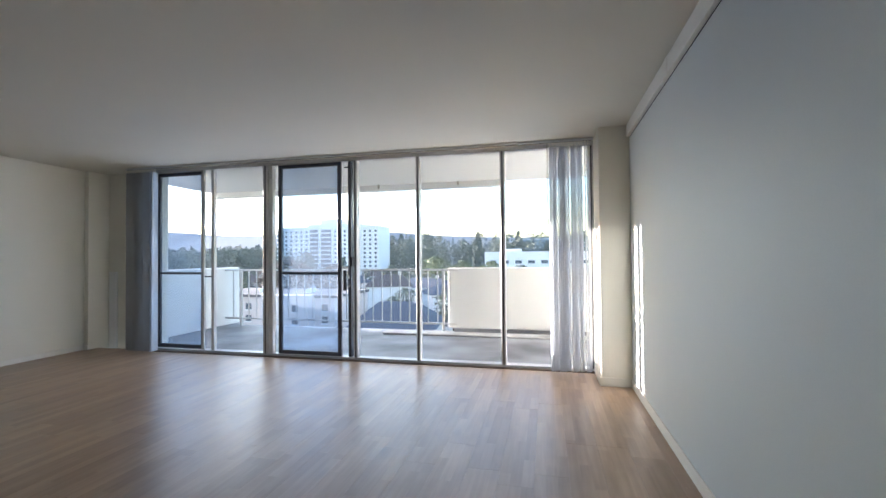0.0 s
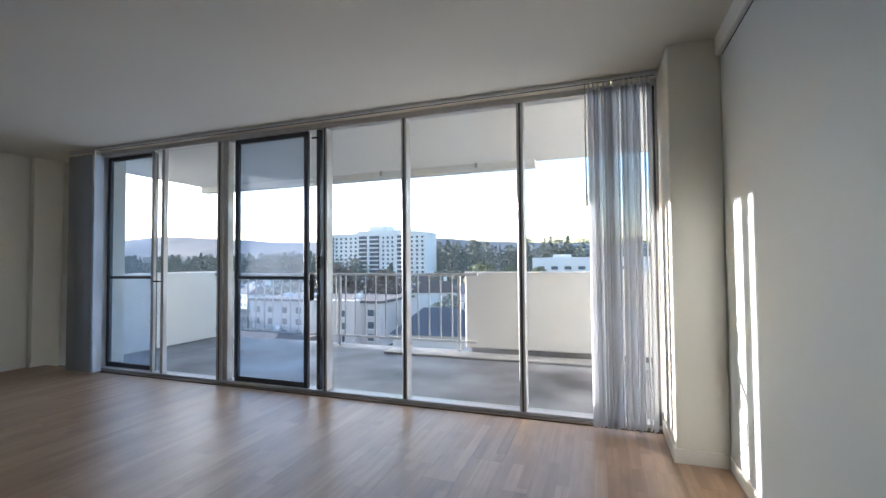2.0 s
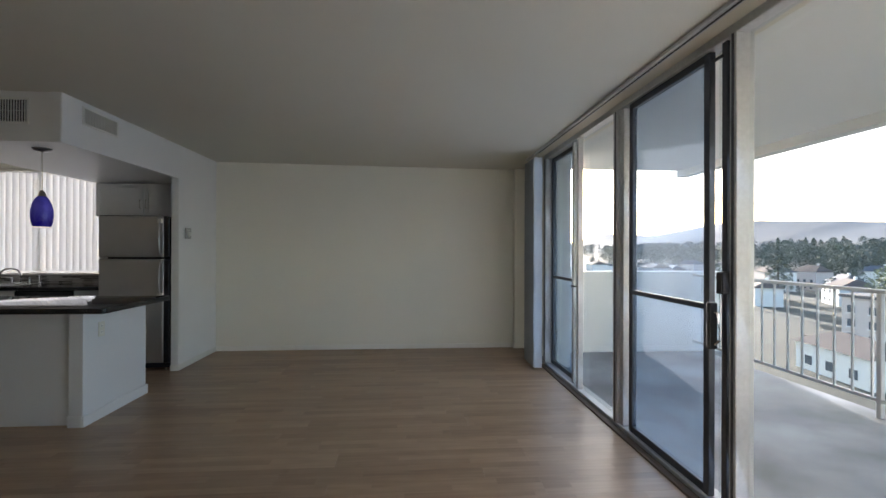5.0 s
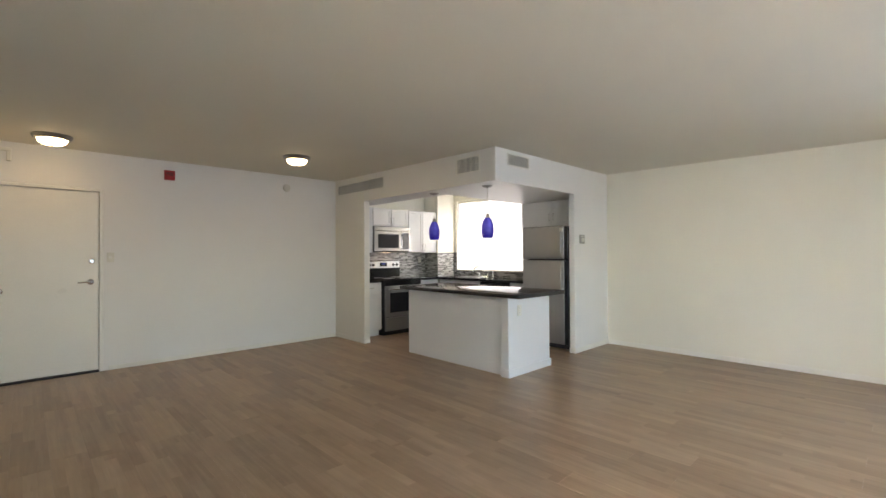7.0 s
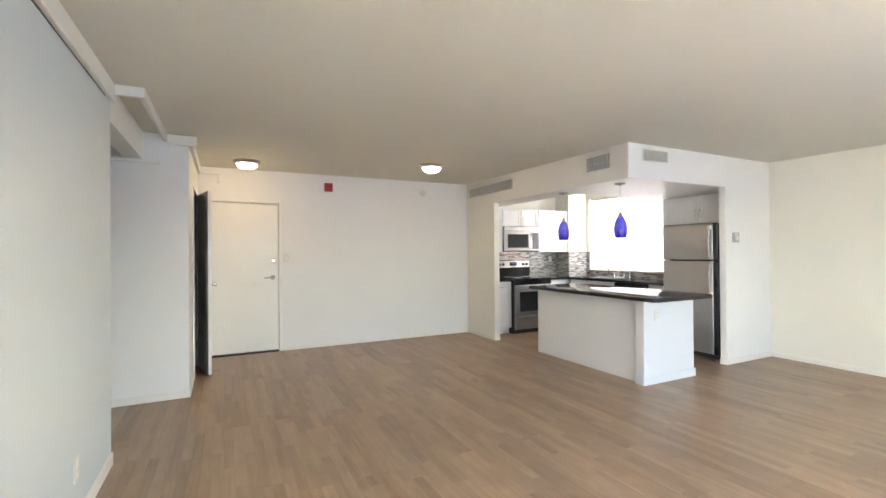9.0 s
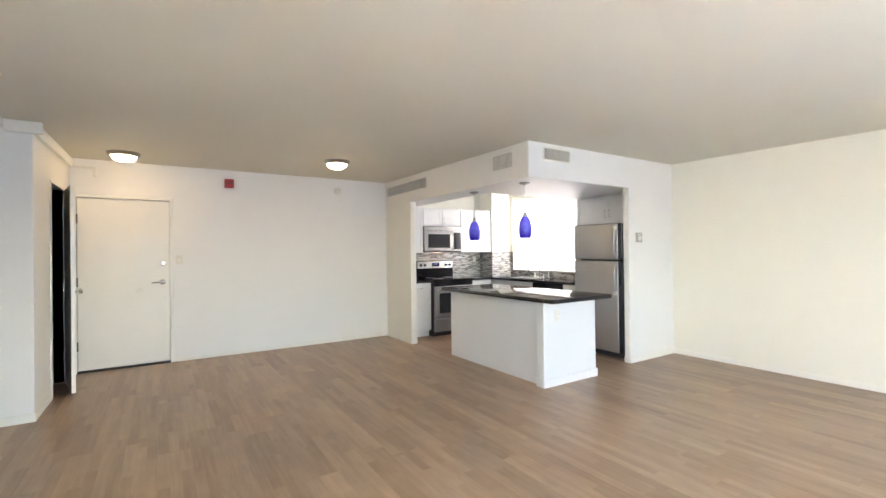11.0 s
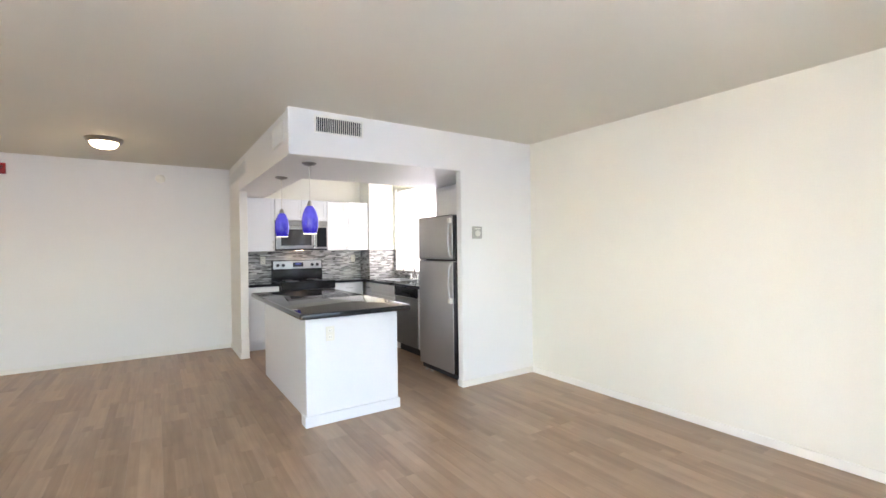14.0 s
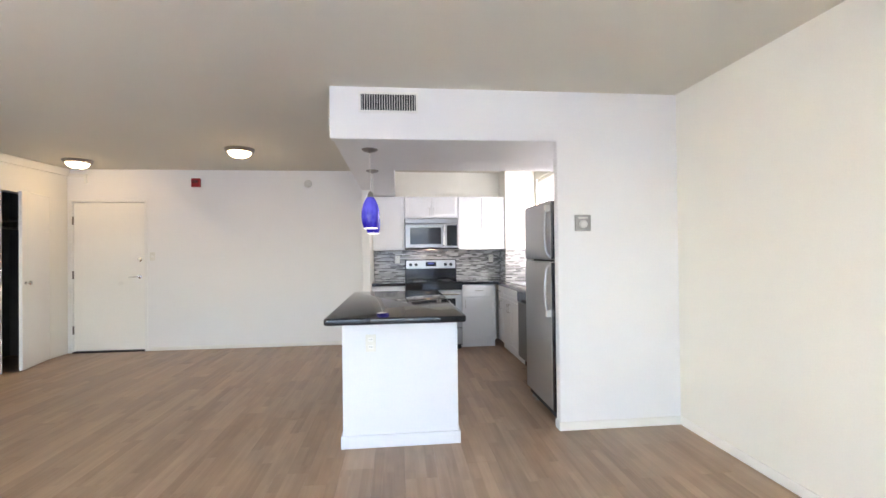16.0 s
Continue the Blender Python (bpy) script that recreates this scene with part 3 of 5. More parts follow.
def blind(name, xs, angles, label, lit_ends=()):
    b = thing(name, (sum(xs) / len(xs), BY, 0.03), label, "blind", "vertical blinds")
    for k, (x, a) in enumerate(zip(xs, angles)):
        v = new("vane", VMW if k in lit_ends else VM)
        v.parent = b
        v.matrix_basis = pose(x - b.location.x, 0, 0, 0, 0, a)
        part("carrier", box(x - 0.006, x + 0.006, BY - 0.006, BY + 0.006, 2.36, 2.404), PLASTIC, b)
    return b


rnd = random.Random(4)
xs = [-5.36 + 0.018 * k for k in range(24)]
# last three vanes take the lighter copy that stands for skylight
left_blind = blind("vertical_blind", xs, [84 + rnd.uniform(-5, 5) for _ in xs], "grey vertical blind drawn aside in a tight stack", (21, 22, 23))
xs = [0.07 + 0.0235 * k + 0.006 * math.sin(1.7 * k) for k in range(17)]
right_blind = blind("vertical_blind", xs, [66 + rnd.uniform(-18, 18) for _ in xs], "translucent grey vertical blind gathered beside the pillar")
part("wand", tube([(0.045, BY - 0.03, 2.40), (0.043, BY - 0.035, 2.0), (0.045, BY - 0.035, 1.62)], 0.005), GREYPLASTIC, right_blind, smooth=True)
part("wand_grip", tube([(0.045, BY - 0.035, 1.62), (0.045, BY - 0.035, 1.54)], 0.008), GREYPLASTIC, right_blind, smooth=True)
part("wand", tube([(-4.93, BY - 0.055, 2.40), (-4.93, BY - 0.06, 2.0), (-4.93, BY - 0.06, 1.62)], 0.005), PLASTIC, left_blind, smooth=True)

# ---- kitchen window ----
win2 = thing("window_2", (-6.08, -0.875, 1.02), "kitchen window over the sink, blinding with sunlight", "window", kind="structure")
for a in ((-1.75, -1.71, 1.02, 2.33), (-0.04, 0.0, 1.02, 2.33), (-0.9, -0.86, 1.06, 2.29)):
    part("window_frame", box(-6.13, -6.08, a[0], a[1], a[2], a[3], bevel=0.003), ALU, win2)
for z0, z1 in ((1.02, 1.06), (2.29, 2.33)):
    part("window_frame", box(-6.13, -6.08, -1.71, -0.04, z0, z1, bevel=0.003), ALU, win2)
for y0, y1 in ((-1.71, -0.9), (-0.86, -0.04)):
    p = part("pane", box(-6.108, -6.102, y0, y1, 1.06, 2.29), GLASS, win2)
    p.visible_shadow = False
part("window_sill", box(-6.08, -5.985, -1.75, 0.0, 1.0, 1.022, bevel=0.004), TRIM, win2)
VMK = vane_mesh(0.089, 1.24, VANEWARM)
kblind = thing("kitchen_blind", (-6.04, -0.88, 1.04), "closed white vertical blind glowing in the sun", "blind")
part("rail", box(-6.07, -6.02, -1.74, -0.01, 2.295, 2.328, bevel=0.003), PLASTIC, kblind)
y = -1.705
while y < -0.03:
    v = new("vane", VMK)
    v.parent = kblind
    v.matrix_basis = pose(0, y - kblind.location.y, 0.012, 0, 0, 90 + 16 + rnd.uniform(-4, 4))
    y += 0.079

# ---- front door, closet door ----
door = thing("door_1", (-0.09, -2.15, 0), "plain white flush front door, closed", "door", kind="structure")
part("slab", box(-0.548, 0.362, -2.19, -2.146, 0.022, 2.045, bevel=0.003), DOORPAINT, door)
for a in ((-0.59, -0.553, 0, 2.085), (0.367, 0.405, 0, 2.085)):
    part("door_frame", box(a[0], a[1], -2.25, -2.122, a[2], a[3], bevel=0.004), TRIM, door)
part("door_frame", box(-0.553, 0.367, -2.25, -2.122, 2.05, 2.085, bevel=0.004), TRIM, door)
part("threshold", box(-0.553, 0.367, -2.25, -2.112, -0.004, 0.016, bevel=0.003), BLACKMATT, door, "dark metal threshold")
for z in (1.80, 1.06, 0.31):
    part("hinge", lathe([(0.011, -0.055), (0.011, 0.055)], (0.366, -2.134, z), 10), HINGE, door, "dark worn hinge")
lever = part("door_handle", lathe([(0.032, 0), (0.032, 0.008), (0.014, 0.014), (0.012, 0.05)], (-0.475, -2.146, 1.025), 20, "y"), CHROME, door, "chrome lever handle", True)
part("lever", tube([(-0.475, -2.098, 1.025), (-0.44, -2.094, 1.025), (-0.36, -2.096, 1.022)], 0.009), CHROME, lever, smooth=True)
part("deadbolt", lathe([(0.03, 0), (0.03, 0.01), (0.018, 0.018), (0.016, 0.022)], (-0.485, -2.146, 1.26), 20, "y"), CHROME, door, "chrome deadbolt", True)

leaf = thing("closet_door", (0.425, -1.76, 0.012), "glossy white closet door standing ajar", "door")
leaf.matrix_basis = pose(0.425, -1.76, 0.012, 0, 0, 13)
bmx = box(-0.035, 0.0, 0.0, 0.60, 0.0, 2.06, bevel=0.003)
ob = new("slab", mesh_of("slab", bmx, GLOSSPAINT))
ob.parent = leaf
knob = lathe([(0.022, 0), (0.022, 0.005), (0.009, 0.012), (0.009, 0.03), (0.022, 0.036), (0.026, 0.048), (0.02, 0.06), (0.004, 0.064)], (0, 0, 0), 20)
bmesh.ops.transform(knob, matrix=Matrix.Translation((-0.035, 0.54, 1.0)) @ Matrix.Rotation(radians(-90), 4, "Y"), verts=knob.verts)
ob = new("knob", mesh_of("knob", knob, CHROME, True))
ob.parent = leaf
for z in (0.25, 1.03, 1.82):
    hb = lathe([(0.007, -0.045), (0.007, 0.045)], (0.004, -0.004, z), 10)
    ob = new("hinge", mesh_of("hinge", hb, NICKEL))
    ob.parent = leaf
trim("closet_frame", bx(bx(box(0.418, 0.56, -1.12, -1.085, 0, 2.10, bevel=0.003), 0.418, 0.56, -1.80, -1.77, 0, 2.10, bevel=0.003), 0.418, 0.56, -1.77, -1.12, 2.076, 2.10, bevel=0.003), "white closet door frame")
shelf = thing("closet_shelf", (0.85, -1.4, 1.75), "wooden shelf and rod inside the closet, board coloured dark for shade", "shelf")
part("board", box(0.75, 1.15, -2.13, -0.6, 1.75, 1.77), CLOSETSHADE, shelf)
part("rod", tube([(0.85, -2.13, 1.68), (0.85, -0.6, 1.68)], 0.015), NICKEL, shelf, smooth=True)


# ---- fixtures on walls and ceiling ----
def flush_light(x, y):
    z = cz(y) + 0.002
    f = thing("ceiling_light", (x, y, z), "lit frosted dome ceiling light with a nickel ring", "ceiling light", "flush ceiling lights")
    part("ring", lathe([(0.140, 0), (0.157, -0.004), (0.160, -0.014), (0.150, -0.020), (0.147, -0.026), (0.150, -0.032), (0.143, -0.042), (0.128, -0.046), (0.118, -0.040)], (x, y, z), 40), NICKEL, f, smooth=True)
    part("diffuser", lathe([(0.119, -0.040), (0.112, -0.062), (0.092, -0.082), (0.058, -0.096), (0.012, -0.100)], (x, y, z), 32), LAMPGLASS, f, "glowing frosted glass dome", True)
    part("finial", lathe([(0.012, -0.098), (0.012, -0.106), (0.005, -0.112)], (x, y, z), 12), NICKEL, f, smooth=True)
    return f


flush_light(-2.285, -0.775)
flush_light(-0.125, -1.50)

alarm = thing("alarm_sounder", (-1.243, -2.13, 2.26), "square red fire alarm sounder high on the wall", "fire alarm")
part("body", box(-1.30, -1.185, -2.13, -2.085, 2.26, 2.38, bevel=0.006, seg=2), RED, alarm)
part("grille", bx(bx(box(-1.28, -1.205, -2.086, -2.082, 2.345, 2.352), -1.28, -1.205, -2.086, -2.082, 2.33, 2.337), -1.28, -1.205, -2.086, -2.082, 2.315, 2.322), BLACKMATT, alarm)
sm = thing("smoke_detector", (-2.76, -2.13, 2.315), "round white smoke detector on the wall", "smoke detector")
part("base", lathe([(0.055, 0), (0.055, 0.012), (0.05, 0.03), (0.03, 0.04), (0.008, 0.042)], (-2.76, -2.13, 2.315), 24, "y"), PLASTIC, sm, smooth=True)
part("sensor", lathe([(0.014, 0.04), (0.014, 0.046), (0.006, 0.048)], (-2.76, -2.13, 2.315), 12, "y"), PLASTIC, sm)


def wall_plate(name, label, cat, cx, cz, y=None, x=None, toggles=1, size=(0.07, 0.115)):
    """A small plate on a wall facing +y (y given) or -x (x given)."""
    w, h = size
    at = (cx, y, cz) if y is not None else (x, cx, cz)
    p = thing(name, at, label, cat)
    if y is not None:
        part("plate", box(cx - w / 2, cx + w / 2, y, y + 0.006, cz - h / 2, cz + h / 2, bevel=0.002), PLASTIC, p)
    else:
        part("plate", box(x - 0.006, x, cx - w / 2, cx + w / 2, cz - h / 2, cz + h / 2, bevel=0.002), PLASTIC, p)
    for s in ((-1, 1) if cat == "outlet" else (0,)):
        c = cz + s * 0.025
        if y is not None:
            part("socket" if cat == "outlet" else "toggle", box(cx - 0.016, cx + 0.016, y + 0.006, y + 0.009, c - 0.014, c + 0.014, bevel=0.001), TRIM, p)
            if cat == "outlet":
                part("slots", bx(box(cx - 0.008, cx - 0.005, y + 0.0088, y + 0.0095, c - 0.005, c + 0.006), cx + 0.005, cx + 0.008, y + 0.0088, y + 0.0095, c - 0.005, c + 0.006), BLACKMATT, p)
        else:
            part("socket", box(x - 0.009, x - 0.006, cx - 0.016, cx + 0.016, c - 0.014, c + 0.014, bevel=0.001), TRIM, p)
    return p


wall_plate("light_switch", "ivory light switch beside the front door", "switch", -0.655, 1.30, y=-2.13)
wall_plate("wall_outlet", "ivory double outlet low on the wall", "outlet", 1.62, 0.30, x=XR)
wall_plate("wall_outlet", "ivory double outlet low beside the pillar", "outlet", 4.55, 0.30, x=XR)
wall_plate("wall_outlet", "ivory double outlet on the island end", "outlet", -3.838, 0.70, y=1.318)

th = thing("thermostat", (-5.375, 1.22, 1.45), "square grey wall thermostat beside the fridge", "thermostat")
part("base", box(-5.435, -5.315, 1.22, 1.235, 1.448, 1.568, bevel=0.004), GREYPLASTIC, th)
part("dial", lathe([(0.03, 0), (0.03, 0.01), (0.024, 0.014), (0.004, 0.014)], (-5.375, 1.234, 1.5), 24, "y"), PLASTIC, th, smooth=True)
part("scale", box(-5.41, -5.34, 1.2345, 1.2375, 1.54, 1.552), PLASTIC, th)


def vent(name, label, u0, u1, z0, z1, axis, at, n, cross=0):
    """A grille on a face: along x on a face towards +y, or along y on a face towards +x."""
    centre = ((u0 + u1) / 2, at, z0) if axis == "x" else (at, (u0 + u1) / 2, z0)
    v = thing(name, centre, label, "air vent")

    def b(a0, a1, d0, d1, c0, c1, bev=0.0):
        return box(a0, a1, at + d0, at + d1, c0, c1, bevel=bev) if axis == "x" else box(at + d0, at + d1, a0, a1, c0, c1, bevel=bev)

    f = 0.016
    # no duct is built: a black sheet stands for the shade between slats
    part("duct_shade_sheet", b(u0 + f, u1 - f, 0.0005, 0.002, z0 + f, z1 - f), BLACKMATT, v, "black sheet standing for the shade behind the grille")
    for a in ((u0, u1, z0, z0 + f), (u0, u1, z1 - f, z1), (u0, u0 + f, z0 + f, z1 - f), (u1 - f, u1, z0 + f, z1 - f)):
        part("frame", b(a[0], a[1], 0.0, 0.009, a[2], a[3], 0.002), WALL, v)
    for k in range(n):
        c = u0 + f + (k + 0.5) * (u1 - u0 - 2 * f) / n
        part("slat", b(c - 0.0018, c + 0.0018, 0.001, 0.010, z0 + f, z1 - f), WALL, v)
    for k in range(cross):
        c = z0 + f + (k + 0.5) * (z1 - z0 - 2 * f) / cross
        part("cross_slat", b(u0 + f, u1 - f, 0.0015, 0.005, c - 0.0013, c + 0.0013), WALL, v)
    return v


vent("air_vent", "white louvred air vent on the soffit fascia", -4.18, -3.765, 2.29, 2.435, "x", 1.22, 22)
vent("air_vent", "cream louvred air vent on the soffit side", 0.62, 0.99, 2.235, 2.425, "y", -3.58, 18, 1)
vent("air_vent", "long cream air vent over the short wall", -2.06, -0.80, 2.25, 2.42, "y", -3.58, 48, 1)


# ---- pendants ----
def pendant(x, y):
    p = thing("pendant_lamp", (x, y, 2.11), "cobalt blue glass pendant on a thin cord", "pendant lamp", "pendants over the island")
    part("canopy", lathe([(0.062, 0), (0.062, -0.006), (0.045, -0.018), (0.012, -0.024), (0.006, -0.03)], (x, y, 2.11), 28), NICKEL, p, smooth=True)
    part("cord", lathe([(0.003, -0.028), (0.003, -0.33)], (x, y, 2.11), 8), PLASTIC, p)
    part("cap", lathe([(0.006, -0.325), (0.012, -0.33), (0.022, -0.35), (0.026, -0.372), (0.02, -0.376)], (x, y, 2.11), 24), NICKEL, p, smooth=True)
    part("shade", lathe([(0.022, -0.368), (0.040, -0.39), (0.058, -0.43), (0.069, -0.48), (0.070, -0.53), (0.064, -0.58), (0.053, -0.612), (0.050, -0.612), (0.060, -0.575), (0.066, -0.53), (0.065, -0.48), (0.054, -0.43), (0.036, -0.392), (0.018, -0.372)], (x, y, 2.11), 32), BLUEGLASS, p, "cobalt blue glass shade", True)
    # the rim is no lamp: its bright line is added as emission
    part("rim", lathe([(0.0505, -0.606), (0.0545, -0.606), (0.0535, -0.614), (0.0505, -0.614)], (x, y, 2.11), 32), BULB, p, "lower glass rim, its bright line put in as glow")
    part("bulb", lathe([(0.012, -0.40), (0.03, -0.46), (0.034, -0.52), (0.024, -0.57), (0.006, -0.585)], (x, y, 2.11), 20), BULB, p, "frosted bulb", True)


pendant(-3.82, 0.89)
pendant(-3.79, 0.01)

# ---- island ----
isl = thing("kitchen_island", (-4.06, 0.45, 0), "white painted kitchen island with a thick end wall", "kitchen island")
IT = 0.852
part("side_panel", box(-3.705, -3.69, -0.40, 1.215, 0, IT, bevel=0.002), ISLAND, isl)
part("side_panel", box(-4.425, -4.41, -0.40, 1.215, 0, IT, bevel=0.002), ISLAND, isl)
part("back_panel", box(-4.41, -3.705, -0.40, -0.385, 0, IT, bevel=0.002), ISLAND, isl)
part("end_wall", box(-4.428, -3.648, 1.215, 1.318, 0, IT, bevel=0.005, seg=2), ISLAND, isl)
bm = box(-4.441, -3.635, 1.318, 1.332, 0, 0.085, bevel=0.003)
bx(bm, -3.648, -3.635, 1.215, 1.318, 0, 0.085, bevel=0.003)
bx(bm, -4.441, -4.428, 1.215, 1.318, 0, 0.085, bevel=0.003)
part("baseboard", bm, ISLAND, isl)
part("deck", box(-4.41, -3.705, -0.385, 1.215, 0.81, 0.85), ISLAND, isl)


def rounded_slab(x0, x1, y0, y1, z0, z1, radius, edge):
    """A stone top with rounded corners and eased edges."""
    rim = []
    for cx, cy, a0 in ((x1 - radius, y1 - radius, 0), (x0 + radius, y1 - radius, 90), (x0 + radius, y0 + radius, 180), (x1 - radius, y0 + radius, 270)):
        rim += [(cx, cy, radians(a0 + 90 * k / 6)) for k in range(7)]
    bm = bmesh.new()
    rings = []
    for dz, d in ((z0, edge), (z0 + edge * 0.3, edge * 0.3), (z0 + edge, 0), (z1 - edge, 0), (z1 - edge * 0.3, edge * 0.3), (z1, edge)):
        rings.append([bm.verts.new((cx + (radius - d) * math.cos(a), cy + (radius - d) * math.sin(a), dz)) for cx, cy, a in rim])
    n = len(rim)
    for a, b in zip(rings, rings[1:]):
        for k in range(n):
            bm.faces.new((a[k], a[(k + 1) % n], b[(k + 1) % n], b[k]))
    bm.faces.new(rings[-1])
    bm.faces.new(list(reversed(rings[0])))
    bmesh.ops.recalc_face_normals(bm, faces=bm.faces)
    return bm


piece("island_worktop", rounded_slab(-4.462, -3.557, -0.45, 1.525, IT + 0.002, 0.898, 0.035, 0.011), GRANITE, "polished black granite worktop on the island", "worktop", smooth=True)


# ---- cabinets ----
def knob_bar(x, y, z, out, parent, along="z", length=0.10):
    """A short bar pull; out: the direction it stands out ('y' or 'x')."""
    if out == "y":
        p = [(x, y, z - length / 2), (x, y + 0.028, z - length / 2), (x, y + 0.028, z + length / 2), (x, y, z + length / 2)]
        if along != "z":
            p = [(x - length / 2, y, z), (x - length / 2, y + 0.028, z), (x + length / 2, y + 0.028, z), (x + length / 2, y, z)]
    else:
        p = [(x, y, z - length / 2), (x + 0.028, y, z - length / 2), (x + 0.028, y, z + length / 2), (x, y, z + length / 2)]
        if along != "z":
            p = [(x, y - length / 2, z), (x + 0.028, y - length / 2, z), (x + 0.028, y + length / 2, z), (x, y + length / 2, z)]
    part("handle", tube(p, 0.005), NICKEL, parent, smooth=True)


def front_y(x0, x1, z0, z1, y, parent, name="door", handle=None, along="z"):
    """A shaker door or drawer facing +y with a recessed middle."""
    g, r = 0.003, 0.05
    bm = box(x0 + g, x1 - g, y, y + 0.012, z0 + g, z1 - g, bevel=0.001)
    for a in ((x0 + g, x1 - g, z0 + g, z0 + r), (x0 + g, x1 - g, z1 - r, z1 - g), (x0 + g, x0 + r, z0 + r, z1 - r), (x1 - r, x1 - g, z0 + r, z1 - r)):
        bx(bm, a[0], a[1], y + 0.0118, y + 0.019, a[2], a[3], bevel=0.001)
    d = part(name, bm, CABINET, parent)
    if handle:
        knob_bar(handle[0], y + 0.019, handle[1], "y", d, along)
    return d


def front_x(y0, y1, z0, z1, x, parent, name="door", handle=None, along="z"):
    g, r = 0.003, 0.05
    bm = box(x, x + 0.012, y0 + g, y1 - g, z0 + g, z1 - g, bevel=0.001)
    for a in ((y0 + g, y1 - g, z0 + g, z0 + r), (y0 + g, y1 - g, z1 - r, z1 - g), (y0 + g, y0 + r, z0 + r, z1 - r), (y1 - r, y1 - g, z0 + r, z1 - r)):
        bx(bm, x + 0.0118, x + 0.019, a[0], a[1], a[2], a[3], bevel=0.001)
    d = part(name, bm, CABINET, parent)
    if handle:
        knob_bar(x + 0.019, handle[0], handle[1], "x", d, along)
    return d


WL, WC = "white shaker wall cabinet over the stove counter", "wall cabinet"
for x0, x1, z0, z1, doors in ((-4.125, -3.68, 1.345, 2.10, 1), (-4.885, -4.13, 1.795, 2.10, 2), (-5.555, -4.89, 1.345, 2.10, 2)):
    c = thing("wall_cabinet", ((x0 + x1) / 2, -2.2, z0), WL, WC, "wall cabinets")
    part("body", box(x0, x1, -2.2, -1.885, z0, z1, bevel=0.002), CABINET, c)
    w = (x1 - x0) / doors
    for k in range(doors):
        a, b = x0 + k * w, x0 + (k + 1) * w
        hx = (b - 0.03) if k == 0 and doors == 2 else (a + 0.03)
        front_y(a, b, z0, z1, -1.884, c, handle=(hx, z0 + 0.09))
c = thing("wall_cabinet", (-5.8, 0.6, 1.712), "white shaker cabinet above the fridge", WC, "wall cabinets")
part("body", box(-5.99, -5.66, 0.05, 1.138, 1.712, 2.106, bevel=0.002), CABINET, c)
for k in range(2):
    a = 0.05 + k * 0.544
    front_x(a, a + 0.544, 1.712, 2.106, -5.659, c, handle=((a + 0.51) if k == 0 else (a + 0.035), 1.86))

BL, BC = "white shaker base cabinet under the black counter", "base cabinet"


def base_y(x0, x1, y_front=-1.64):
    c = thing("base_cabinet", ((x0 + x1) / 2, -1.9, 0), BL, BC, "base cabinets")
    part("body", box(x0, x1, -2.2, y_front, 0.10, 0.862, bevel=0.002), CABINET, c)
    part("toe_kick", box(x0, x1, -2.2, y_front - 0.06, 0.0, 0.10), CABINET, c)
    front_y(x0, x1, 0.70, 0.86, y_front + 0.001, c, "drawer", ((x0 + x1) / 2, 0.78), "x")
    front_y(x0, x1, 0.11, 0.695, y_front + 0.001, c, "door", (x1 - 0.04, 0.60))


base_y(-4.12, -3.68)
base_y(-5.36, -4.895)


def base_x(y0, y1, doors=1, drawer=True):
    x = -5.42
    c = thing("base_cabinet", (-5.7, (y0 + y1) / 2, 0), BL, BC, "base cabinets")
    part("body", box(-5.99, x, y0, y1, 0.10, 0.862, bevel=0.002), CABINET, c)
    part("toe_kick", box(-5.99, x - 0.05, y0, y1, 0.0, 0.10), CABINET, c)
    w = (y1 - y0) / doors
    for k in range(doors):
        a, b = y0 + k * w, y0 + (k + 1) * w
        front_x(a, b, 0.11, 0.695, x + 0.001, c, "door", ((b - 0.035) if k == 0 else (a + 0.035), 0.60))
    front_x(y0, y1, 0.70, 0.86, x + 0.001, c, "drawer", ((y0 + y1) / 2, 0.78) if drawer else None, "y")


base_x(-1.62, -1.42)
base_x(-1.415, -0.635, 2, False)
base_x(-0.015, 0.36)

# counter along both walls, with the sink cut out
SY0, SY1, SX0, SX1 = -1.36, -0.72, -5.86, -5.48
CT0, CT1 = 0.866, 0.902
bm = box(-5.34, -4.892, -2.2, -1.585, CT0, CT1, bevel=0.006, seg=2)
bx(bm, -6.0, -5.34, -2.2, SY0, CT0, CT1, bevel=0.003)
bx(bm, -6.0, SX0, SY0, SY1, CT0, CT1)
bx(bm, SX1, -5.34, SY0, SY1, CT0, CT1, bevel=0.003)
bx(bm, -6.0, -5.34, SY1, 0.37, CT0, CT1, bevel=0.003)
piece("kitchen_counter", bm, GRANITE, "polished black granite counter along two walls", "worktop")
piece("kitchen_counter", box(-4.122, -3.678, -2.2, -1.585, CT0, CT1, bevel=0.006, seg=2), GRANITE, "short black granite counter beside the stove", "worktop")
sink = thing("kitchen_sink", (-5.67, -1.04, 0.72), "stainless steel sink set in the black counter", "sink")
bm = bmesh.new()
bx(bm, SX0 + 0.002, SX1 - 0.002, SY0 + 0.002, SY1 - 0.002, 0.715, 0.722)
for a in ((SX0 + 0.002, SX0 + 0.01, SY0 + 0.002, SY1 - 0.002), (SX1 - 0.01, SX1 - 0.002, SY0 + 0.002, SY1 - 0.002), (SX0 + 0.01, SX1 - 0.01, SY0 + 0.002, SY0 + 0.01), (SX0 + 0.01, SX1 - 0.01, SY1 - 0.01, SY1 - 0.002)):
    bx(bm, *a, 0.722, 0.904)
part("bowl", bm, STEELH, sink)
